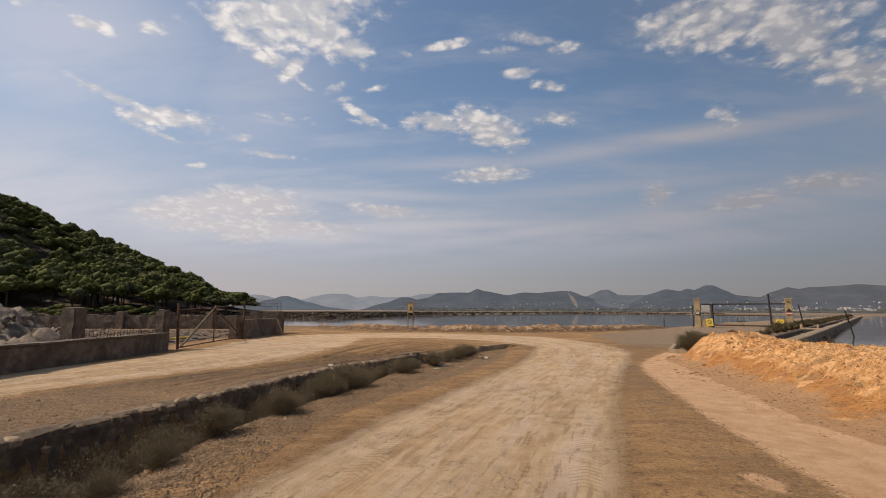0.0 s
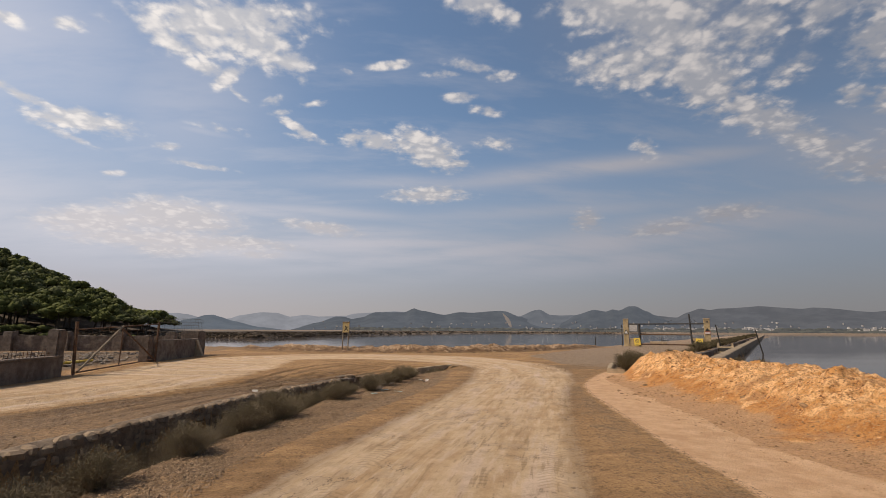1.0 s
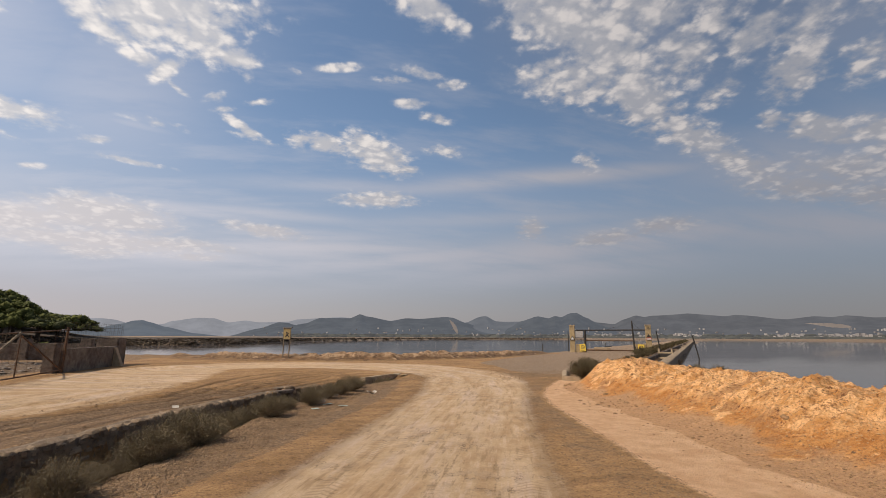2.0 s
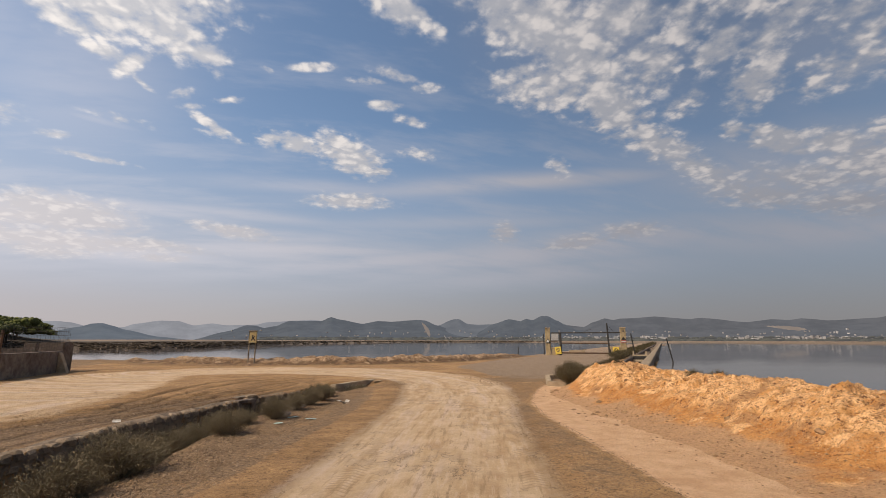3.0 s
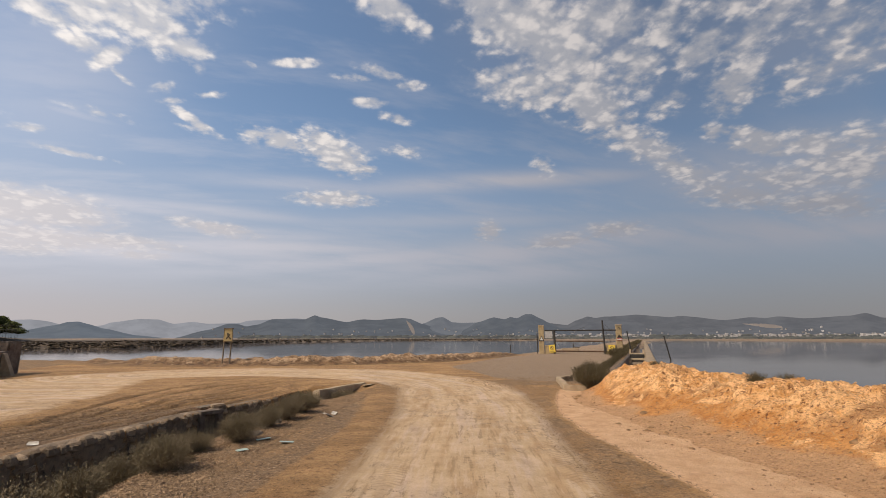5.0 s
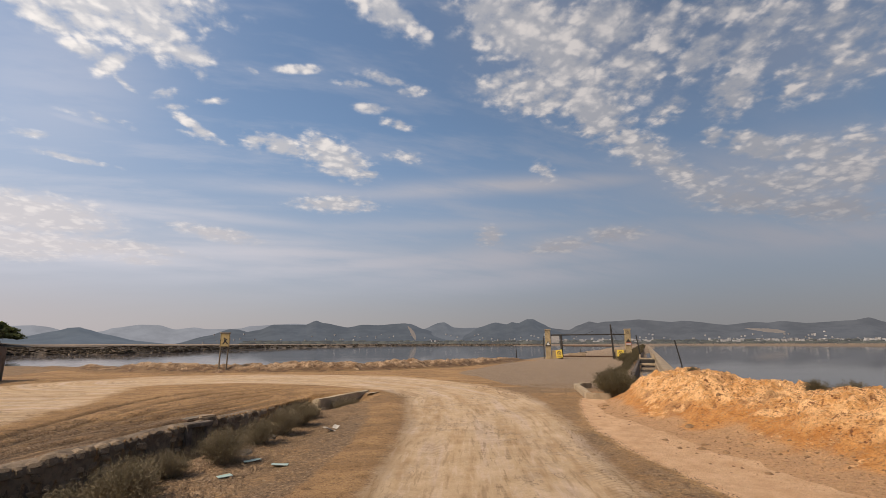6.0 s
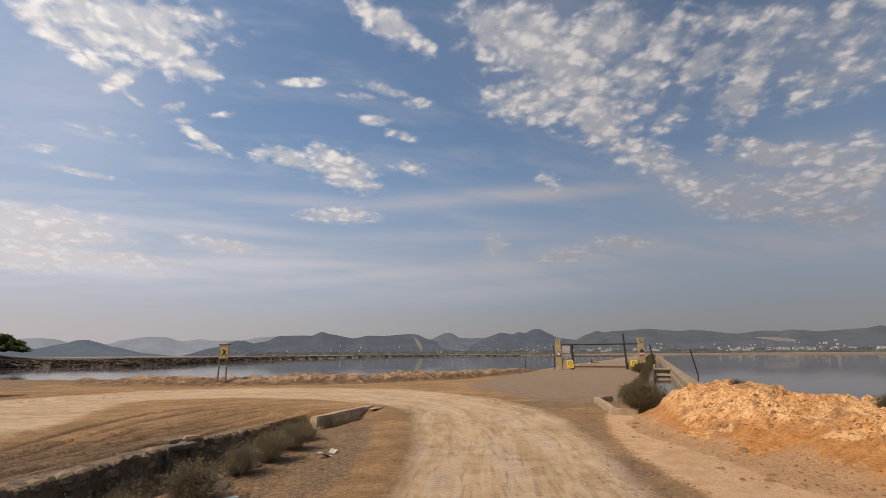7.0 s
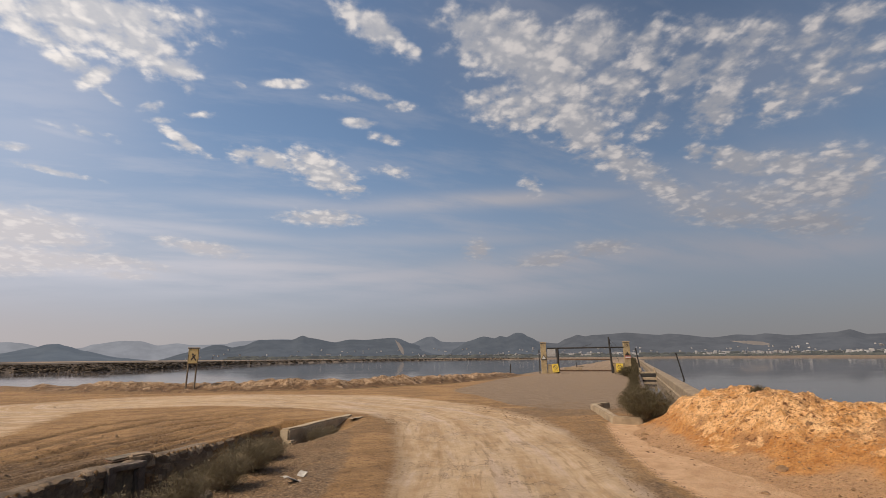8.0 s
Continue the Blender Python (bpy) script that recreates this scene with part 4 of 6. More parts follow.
def berm_height(x, y):
    line = np.interp(x, BERM_X, BERM_Y) + 0.25
    high = np.interp(x, (-12.5, -10.3, -9.0, -8.2, -5.4, -2, 0, 2, 4, 7, 10.6, 14, 17, 19), (0.0, 0.06, 0.17, 0.12, 0.24, 0.23, 0.37, 0.33, 0.39, 0.34, 0.31, 0.26, 0.20, 0.03))
    lump = 1 + 0.6 * fbm(x, y, 2.4, 3, 41)
    prof = smooth(-1.25, 0.1, y - line) * smooth(2.6, 0.4, y - line)
    z = high * lump * prof
    return z + (0.26 * fbm(x, y, 0.9, 4, 42) + 0.24 * fbm(x, y, 0.28, 3, 43) + 0.16 * (0.5 - np.abs(2.4 * fbm(x, y, 0.5, 3, 44)))) * smooth(0.05, 0.25, z) - 0.16 + 0.14 * smooth(-1.4, -0.9, y - line) - 0.5 * smooth(1.2, 2.7, y - line)


def strip_berm():
    xs = steps((-13.0, 19.5, 0.075, 0.075))
    ts = steps((-1.4, 1.2, 0.055, 0.055), (1.2, 2.9, 0.1, 0.1))
    X, T = np.meshgrid(xs, ts)
    Y = np.interp(X, BERM_X, BERM_Y) + 0.25 + T
    Z = berm_height(X, Y)
    nx, ny = len(xs), len(ts)
    i = np.arange(nx * ny).reshape(ny, nx)
    quads = np.stack([i[:-1, :-1], i[:-1, 1:], i[1:, 1:], i[1:, :-1]], -1).reshape(-1, 4)
    return new("earth_bank", mesh_of("earth_bank", np.stack([X, Y, Z], -1).reshape(-1, 3).tolist(), quads.tolist(), BERM))


berm = tagged(strip_berm(), "low lumpy bank of tan earth along the pond edge", "earth bank")


# ---- far hills ----
def ridge(name, mat, far, skyline, label, depth=500.0, seed=1, rugged=0.42):
    """A range seen across the plain: skyline gives summits and saddles as (direction, height) in degrees."""
    at, up = [k[0] for k in skyline], [k[1] for k in skyline]
    az = np.arange(at[0], at[-1], 0.12)
    k = np.clip(np.searchsorted(at, az, "right") - 1, 0, len(at) - 2)
    a0, a1 = np.array(at)[k], np.array(at)[k + 1]
    h0, h1 = np.array(up)[k], np.array(up)[k + 1]
    el = h0 + (h1 - h0) * (0.45 * smooth(0, 1, (az - a0) / (a1 - a0)) + 0.55 * (az - a0) / (a1 - a0))
    el = np.maximum(0.02, el + rugged * fbm(az, az * 0, 2.6, 5, seed) * smooth(0.1, 1.0, el))
    rows = np.linspace(0, 1, 14)
    verts, faces = [], []
    for k, t in enumerate(rows):
        spur = 0.22 * fbm(az, az * 0 + 7 * t, 1.2, 4, seed + 3) * np.sin(math.pi * min(1, t * 1.2))
        d = far + depth * t
        h = (np.tan(np.radians(el)) * far + 1.3) * np.clip(t ** 0.9 + spur, 0, 1.05) * (d / far if t == 1 else 1)
        h = h if t < 1 else (np.tan(np.radians(el)) * d + 1.3)
        for a, z in zip(az, h):
            verts.append((d * math.sin(radians(a)), d * math.cos(radians(a)), float(z) - 0.4))
    n = len(az)
    for k in range(len(rows) - 1):
        for j in range(n - 1):
            faces.append((k * n + j, k * n + j + 1, (k + 1) * n + j + 1, (k + 1) * n + j))
    return tagged(new(name, mesh_of(name, verts, faces, mat)), label, "hills", kind="structure")


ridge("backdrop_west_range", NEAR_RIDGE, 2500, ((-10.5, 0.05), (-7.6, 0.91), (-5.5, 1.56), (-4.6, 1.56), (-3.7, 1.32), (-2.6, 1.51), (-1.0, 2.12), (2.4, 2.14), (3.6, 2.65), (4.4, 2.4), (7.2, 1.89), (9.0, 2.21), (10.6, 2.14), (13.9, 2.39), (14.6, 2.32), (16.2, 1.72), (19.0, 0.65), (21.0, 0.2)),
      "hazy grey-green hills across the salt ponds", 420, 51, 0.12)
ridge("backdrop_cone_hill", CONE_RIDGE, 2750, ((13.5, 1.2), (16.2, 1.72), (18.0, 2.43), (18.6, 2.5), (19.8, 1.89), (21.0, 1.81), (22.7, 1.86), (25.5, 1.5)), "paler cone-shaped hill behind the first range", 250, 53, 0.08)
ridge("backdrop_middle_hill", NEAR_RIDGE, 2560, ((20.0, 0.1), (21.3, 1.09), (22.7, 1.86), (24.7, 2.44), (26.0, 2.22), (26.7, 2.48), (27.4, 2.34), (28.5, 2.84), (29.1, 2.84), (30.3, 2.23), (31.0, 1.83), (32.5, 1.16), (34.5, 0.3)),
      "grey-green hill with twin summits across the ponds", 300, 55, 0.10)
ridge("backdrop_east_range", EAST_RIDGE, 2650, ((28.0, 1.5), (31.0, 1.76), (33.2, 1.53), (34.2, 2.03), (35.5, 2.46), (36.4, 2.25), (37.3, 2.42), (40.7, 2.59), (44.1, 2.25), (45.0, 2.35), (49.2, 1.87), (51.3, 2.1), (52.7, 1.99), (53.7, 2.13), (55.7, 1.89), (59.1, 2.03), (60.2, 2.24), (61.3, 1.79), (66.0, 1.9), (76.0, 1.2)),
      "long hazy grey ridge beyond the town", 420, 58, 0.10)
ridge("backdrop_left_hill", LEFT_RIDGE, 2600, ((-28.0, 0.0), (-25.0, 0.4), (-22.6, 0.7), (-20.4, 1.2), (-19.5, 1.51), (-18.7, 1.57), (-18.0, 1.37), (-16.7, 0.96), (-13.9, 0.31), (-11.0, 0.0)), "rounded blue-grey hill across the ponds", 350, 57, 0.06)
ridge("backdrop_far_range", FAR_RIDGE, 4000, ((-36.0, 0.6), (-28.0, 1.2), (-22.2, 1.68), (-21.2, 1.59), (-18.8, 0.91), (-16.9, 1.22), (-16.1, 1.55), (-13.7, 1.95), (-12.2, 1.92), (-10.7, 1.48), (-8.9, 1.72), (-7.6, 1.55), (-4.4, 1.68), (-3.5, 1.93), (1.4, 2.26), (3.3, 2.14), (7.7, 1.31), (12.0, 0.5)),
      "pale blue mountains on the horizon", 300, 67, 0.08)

# ---- pine wood on the hill ----
def mesh_np(name, verts, tris, mat):
    """A flat-shaded mesh of triangles from arrays."""
    me = bpy.data.meshes.new(name)
    me.vertices.add(len(verts))
    me.vertices.foreach_set("co", np.asarray(verts, np.float32).ravel())
    me.loops.add(3 * len(tris))
    me.loops.foreach_set("vertex_index", np.asarray(tris, np.int32).ravel())
    me.polygons.add(len(tris))
    me.polygons.foreach_set("loop_start", np.arange(0, 3 * len(tris), 3, dtype=np.int32))
    me.update(calc_edges=True)
    me.materials.append(mat)
    return me


def ball():
    bm = bmesh.new()
    bmesh.ops.create_icosphere(bm, subdivisions=1, radius=1)
    v = np.array([p.co[:] for p in bm.verts])
    f = np.array([[p.index for p in q.verts] for q in bm.faces])
    bm.free()
    return v, f


BALL_V, BALL_F = ball()


def blob(rng, radius, flat):
    """An uneven clump: verts and triangles."""
    v = BALL_V
    k = 1.0
    for amp, n in ((0.30, 3), (0.16, 7)):
        ways = rng.normal(size=(n, 3)) * (1.6 if n == 3 else 4.0)
        k = k + amp * np.sin(v @ ways.T + rng.random(n) * 6.28).mean(1) * 1.6
    return v * k[:, None] * radius * np.array((1, 1, flat)), BALL_F


def crown_arrays(rng, clumps, tufts):
    """An umbrella pine's crown of unit width and height: a billowing dome of clumps, furred with fine needle tufts."""
    vs, fs, o = [], [], 0
    for k in range(clumps):
        a, d = rng.random() * 6.28, 0.36 * math.sqrt((k + 0.5) / clumps)
        c = np.array((math.cos(a) * d, math.sin(a) * d, 0.86 - 1.5 * d * d - 0.10 * rng.random()))
        r = 0.13 + 0.07 * rng.random()
        v, f = blob(rng, r * 0.74, 1.0)
        vs.append(v + c)
        fs.append(f + o)
        o += len(v)
        w = rng.normal(size=(tufts, 3))
        w /= np.linalg.norm(w, axis=1, keepdims=True)
        w[:, 2] = np.abs(w[:, 2]) - 0.35
        p = c + w * r * np.array((1, 1, 1.0)) * (0.66 + 0.42 * rng.random((tufts, 1)))
        tri = np.stack([p + rng.normal(size=(tufts, 3)) * r * 0.12, p + rng.normal(size=(tufts, 3)) * r * 0.12, p + w * r * 0.15 + rng.normal(size=(tufts, 3)) * r * 0.10], 1)
        vs.append(tri.reshape(-1, 3))
        fs.append(np.arange(3 * tufts).reshape(-1, 3) + o)
        o += 3 * tufts
    return np.concatenate(vs), np.concatenate(fs)


def placed(crown, x, y, z, width, tall, turn):
    v, f = crown
    c, s = math.cos(turn), math.sin(turn)
    q = np.stack([(v[:, 0] * c - v[:, 1] * s) * width + x, (v[:, 0] * s + v[:, 1] * c) * width + y, v[:, 2] * tall + z], -1)
    return q, f


def pine_wood():
    rng = np.random.default_rng(7)
    kinds = [crown_arrays(rng, 11, 120) for k in range(14)]
    trunks = bmesh.new()
    vs, fs, o, n = [], [], 0, 0
    while n < 560:
        az = -22.5 - 36 * rng.random()
        d = 96 + 104 * rng.random() ** 0.8
        if rng.random() < 0.25 and az > -30:
            continue
        x, y = d * math.sin(radians(az)), d * math.cos(radians(az))
        z = float(terrain(x, y, False))
        tall = (4.2 + 3.0 * rng.random()) * (0.75 if az > -27 else 1.0)
        v, f = placed(kinds[rng.integers(len(kinds))], x, y, z - 0.3, 4.6 + 4.6 * rng.random(), tall, rng.random() * 6.28)
        if d < 125:
            rod(trunks, (x, y, z - 0.6), (x + rng.normal() * 0.3, y, z + tall * 0.7), 0.16, 0.08, 5)
        vs.append(v)
        fs.append(f + o)
        o += len(v)
        n += 1
    # lower growth along the foot of the hill
    for k in range(45):
        az, d = -23 - 35 * rng.random(), 84 + 14 * rng.random()
        x, y = d * math.sin(radians(az)), d * math.cos(radians(az))
        v, f = placed(kinds[rng.integers(len(kinds))], x, y, float(terrain(x, y, False)) - 1.2, 3.2 + 2.4 * rng.random(), 2.0 + 0.9 * rng.random(), rng.random() * 6.28)
        vs.append(v)
        fs.append(f + o)
        o += len(v)
    tagged(part("pine_trunks", trunks, BARK), "thin dark pine trunks at the foot of the wood", "pine trunks", kind="stuff")
    ob = new("pine_wood", mesh_np("pine_wood", np.concatenate(vs), np.concatenate(fs), PINE))
    return tagged(ob, "dense dark green pine wood covering a hillside", "pine wood", kind="stuff")


wood = pine_wood()


def pine_tree(x, y, tall, width, seed):
    rng = np.random.default_rng(seed)
    z = float(terrain(x, y, False))
    t = thing("pine_tree", pose(x, y, z - 0.1), "windswept pine tree with a flat crown at the wood's edge", "tree", "pines at the edge of the wood")
    bm = bmesh.new()
    rod(bm, (0, 0, 0), (0.35, 0.1, tall * 0.7), 0.20, 0.10, 8, (0.12, 0, 0))
    for k in range(6):
        a = k * 1.05
        rod(bm, (0.25, 0.05, tall * (0.45 + 0.04 * k)), (0.3 + math.cos(a) * width * 0.35, math.sin(a) * width * 0.35, tall * 0.82), 0.06, 0.025, 5, (0, 0, -0.15))
    part("trunk", bm, BARK, t)
    v, f = placed(crown_arrays(rng, 26, 60), 0.2, 0, 0, width, tall, 0)
    ob = new("crown", mesh_np("crown", v, f, PINE))
    ob.parent = t
    return t


for k, (az, d, tall, width) in enumerate(((-24.2, 128, 4.6, 5.0), (-26.2, 118, 4.4, 5.0), (-28.6, 112, 4.2, 5.2), (-31.4, 106, 4.4, 5.5))):
    pine_tree(d * math.sin(radians(az)), d * math.cos(radians(az)), tall, width, 90 + k)


# ---- low growth on the far dyke ----
def far_growth():
    rng = np.random.default_rng(17)
    verts, faces = [], []
    for k in range(7000):
        az = -36 + 66 * rng.random() ** 1.1
        d = float(shore_far(az)) + 1.0 + 14 * rng.random() ** 1.6
        x, y = d * math.sin(radians(az)), d * math.cos(radians(az))
        z = float(terrain(x, y, False))
        r = (0.06 + 0.20 * rng.random() ** 3) * (d / 130) ** 0.5
        bv, bf = blob(rng, r, 0.55)
        verts.append(np.array((x, y, z + 0.1)) + bv * np.array((1.9, 1.7, 0.9)))
        faces.append(bf + len(bv) * k)
    ob = new("far_scrub", mesh_np("far_scrub", np.concatenate(verts), np.concatenate(faces), FAR_SCRUB))
    return tagged(ob, "dark low scrub and stones on the dyke across the pond", "scrub", kind="stuff")


far_growth()


def shore_stones():
    rng = np.random.default_rng(19)
    verts, faces = [], []
    for k in range(900):
        az = -34 + 60 * rng.random()
        d = float(shore_far(az)) + 0.5 + 3.0 * rng.random()
        x, y = d * math.sin(radians(az)), d * math.cos(radians(az))
        bv, bf = blob(rng, 0.06 + 0.10 * rng.random(), 0.7)
        verts.append(np.array((x, y, float(terrain(x, y, False)) + 0.05)) + bv)
        faces.append(bf + len(bv) * k)
    ob = new("shore_stones", mesh_np("shore_stones", np.concatenate(verts), np.concatenate(faces), STONE))
    return tagged(ob, "brown stones lining the far water's edge", "stones", kind="stuff")


shore_stones()


def village():
    """White houses on the plain and the lower slopes past the ponds."""
    rng = np.random.default_rng(23)
    verts, faces = [], []
    for k in range(1900):
        az = 17 + 50 * rng.random() ** 0.8
        d, z = 1500 + 900 * rng.random(), 3.0 + 9.0 * rng.random() ** 1.5
        w, l, h = 3 + 4 * rng.random(), 4 + 5 * rng.random(), 2 + 2.2 * rng.random()
        if k % 50 == 0:
            w, l, h = 10 + 24 * rng.random(), 12, 5
        if k % 9 == 0:
            az, d = -8 + 72 * rng.random(), 2430 + 60 * rng.random()
            z = 5 + 42 * rng.random() ** 2.2
            h = 2.5 + 2 * rng.random()
        if fbm(az, 0.0, 5.0, 3, 77) < -0.10 and k % 9:
            continue
        x, y = d * math.sin(radians(az)), d * math.cos(radians(az))
        a = rng.random() * 3.14
        o = len(verts)
        for sx, sy in ((-1, -1), (1, -1), (1, 1), (-1, 1)):
            for q in (0, 1):
                verts.append((x + (sx * w * math.cos(a) - sy * l * math.sin(a)) / 2, y + (sx * w * math.sin(a) + sy * l * math.cos(a)) / 2, z + q * h - (1 - q) * 2.0))
        for j in range(4):
            p, q = o + 2 * j, o + 2 * ((j + 1) % 4)
            faces.append((p, q, q + 1, p + 1))
        faces.append((o + 1, o + 3, o + 5, o + 7))
    ob = new("village_houses", mesh_of("village_houses", verts, faces, VILLAGE, flat=True))
    return tagged(ob, "scattered small white houses at the foot of the hills", "houses", kind="stuff")


village()


def plain_trees():
    rng = np.random.default_rng(29)
    verts, faces = [], []
    for k in range(2600):
        az = -4 + 71 * rng.random()
        d = 900 + 1450 * rng.random()
        x, y = d * math.sin(radians(az)), d * math.cos(radians(az))
        r = 3 + 5 * rng.random()
        bv, bf = blob(rng, r, 0.5)
        verts.append(np.array((x, y, 1.0 + 9 * rng.random() * (d > 1500))) + bv * np.array((1.9, 1.9, 1.0)))
        faces.append(bf + len(bv) * k)
    ob = new("plain_trees", mesh_np("plain_trees", np.concatenate(verts), np.concatenate(faces), MID_SCRUB))
    return tagged(ob, "dim belts of trees on the plain before the hills", "trees", kind="stuff")


# the tree belts carry painted haze as emission too
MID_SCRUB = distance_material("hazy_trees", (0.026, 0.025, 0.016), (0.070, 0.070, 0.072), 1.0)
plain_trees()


def scar(az0, az1, e0, e1, d, seed, deep):
    """A quarried face on a far slope."""
    rng = np.random.default_rng(seed)
    n = 18
    verts, faces = [], []
    for j in range(n):
        t = j / (n - 1)
        a = az0 + (az1 - az0) * t
        mid = e0 + (e1 - e0) * t
        w = deep * math.sin(math.pi * t ** 1.6) ** 0.6 * (0.75 + 0.5 * rng.random())
        for q in (-1, 1):
            verts.append((d * math.sin(radians(a)), d * math.cos(radians(a)), 1.3 + d * math.tan(radians(mid + q * w))))
    for j in range(n - 1):
        faces.append((2 * j, 2 * j + 2, 2 * j + 3, 2 * j + 1))
    return tagged(new("backdrop_quarry", mesh_of("backdrop_quarry", verts, faces, SCAR)), "bare pale quarry face on a far hillside", "quarry", kind="structure")


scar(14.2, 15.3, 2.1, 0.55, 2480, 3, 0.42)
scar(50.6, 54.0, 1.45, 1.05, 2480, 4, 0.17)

# ---- the ditch and its stone wall ----
def wall_point(d):
    """A point d metres along the wall from y = -8, with the way it runs."""
    pts = list(zip(WALL_X, WALL_Y))
    for (ax, ay), (bx, by) in zip(pts, pts[1:]):
        ln = math.hypot(bx - ax, by - ay)
        if d <= ln:
            return ax + (bx - ax) * d / ln, ay + (by - ay) * d / ln, math.atan2(by - ay, bx - ax)
        d -= ln
    return bx, by, math.atan2(by - ay, bx - ax)


WALL_LONG = sum(math.hypot(b[0] - a[0], b[1] - a[1]) for a, b in zip(list(zip(WALL_X, WALL_Y)), list(zip(WALL_X, WALL_Y))[1:]))
WALL_TOP, WALL_FOOT = -0.17, -1.25
stone_wall = thing("stone_wall", Matrix(), "low rubble stone retaining wall beside a dry ditch", "stone wall")


def wall_core():
    bm = bmesh.new()
    rings = []
    d = 0.0
    while d <= WALL_LONG:
        x, y, a = wall_point(d)
        n = Vector((math.sin(a), -math.cos(a), 0))
        wob = 0.02 * math.sin(d * 3.1) + 0.015 * math.sin(d * 7.7)
        prof = ((-0.34, WALL_FOOT), (-0.36, WALL_TOP - 0.015 + wob * 0.5), (-0.18, WALL_TOP + 0.01 + wob * 0.6), (-0.03, WALL_TOP - 0.03 + wob * 0.5), (0.0, WALL_TOP - 0.09), (0.03 + wob, WALL_FOOT))
        rings.append([bm.verts.new((x + n.x * o, y + n.y * o, z)) for o, z in prof])
        d += 0.16
    for p, q in zip(rings, rings[1:]):
        for k in range(len(p) - 1):
            bm.faces.new((p[k], q[k], q[k + 1], p[k + 1]))
    rough_up(bm, 0.02, 0.12, 3.0)
    return bm


part("core", wall_core(), MORTAR, stone_wall, "crumbling brown mortar core")


def stone_meshes(count, mat, seed):
    out = []
    for k in range(count):
        bm = bmesh.new()
        box(bm, (1, 1, 1), None, 0.24, 1)
        for v in bm.verts:
            v.co += noise.noise_vector(v.co * 1.3 + Vector((seed + k * 9.1, 0, 0))) * 0.17
        me = bpy.data.meshes.new("stone")
        bm.to_mesh(me)
        bm.free()
        me.materials.append(mat)
        out.append(me)
    return out


STONES = stone_meshes(9, STONE, 4)
rng = random.Random(5)
loose_v, loose_f = [], []
made = 0


def lay_stone(d, z, ln, h, deep, top):
    global made
    x, y, a = wall_point(d + ln / 2)
    n = Vector((math.sin(a), -math.cos(a), 0))
    off = -deep / 2 + (0.006 + 0.032 * rng.random() if not top else 0.004 + 0.024 * rng.random())
    m = Matrix.Translation((x + n.x * off, y + n.y * off, z + h / 2)) @ Matrix.Rotation(a + rng.uniform(-0.10, 0.10), 4, "Z") @ Matrix.Rotation(rng.uniform(-0.14, 0.14), 4, "X") @ Matrix.Rotation(rng.uniform(-0.12, 0.12), 4, "Y") @ Matrix.Diagonal((ln * 0.96, deep, h * 0.94, 1))
    me = rng.choice(STONES)
    if y < 8.0 and rng.random() < 0.62:
        return
    if 9.0 < y < 17.6 and made < 300:
        ob = new("stone", me)
        ob.matrix_basis = m
        ob.parent = stone_wall
        made += 1
    else:
        o = len(loose_v)
        loose_v.extend(m @ v.co for v in me.vertices)
        loose_f.extend([o + i for i in p.vertices] for p in me.polygons)


d = 6.0
while d < WALL_LONG - 0.2:
    ln = rng.uniform(0.12, 0.27)
    lay_stone(d, WALL_TOP - 0.135 + rng.uniform(-0.02, 0.02), ln, 0.13 + rng.uniform(0.0, 0.035), rng.uniform(0.16, 0.24), True)
    d += ln
for row in range(6):
    d = 6.0 + 0.11 * row
    while d < WALL_LONG - 0.2:
        ln = rng.uniform(0.08, 0.27)
        h = rng.uniform(0.10, 0.17)
        if rng.random() > 0.05:
            lay_stone(d, WALL_TOP - 0.275 - 0.138 * row + rng.uniform(-0.03, 0.03), ln, h, 0.22, False)
        d += ln + rng.uniform(-0.01, 0.02)
rest = new("stones", mesh_of("stones", loose_v, loose_f, STONE, flat=True))
rest.parent = stone_wall
rest["kind"] = "stuff"


def kerb():
    t = thing("concrete_kerb", pose(1.25, 17.55, -0.68, 0, 0, math.degrees(math.atan2(2.25, 1.52))), "low weathered concrete kerb closing the end of the ditch", "kerb")
    bm = rough_box((2.72, 0.20, 0.77), 0.018, 0.3, 2.0, 3, 0.03)
    bmesh.ops.translate(bm, verts=bm.verts, vec=(1.36, 0, 0))
    for v in bm.verts:
        v.co.z *= 1 - 0.05 * v.co.x / 2.7
    part("kerb_beam", bm, CONCRETE, t)
    bm = rough_box((0.22, 0.30, 0.36), 0.02, 0.2, 5.0, 2, 0.03)
    part("kerb_foot", bm, CONCRETE, t).location = (0.06, -0.04, 0.22)
    return t


kerb()


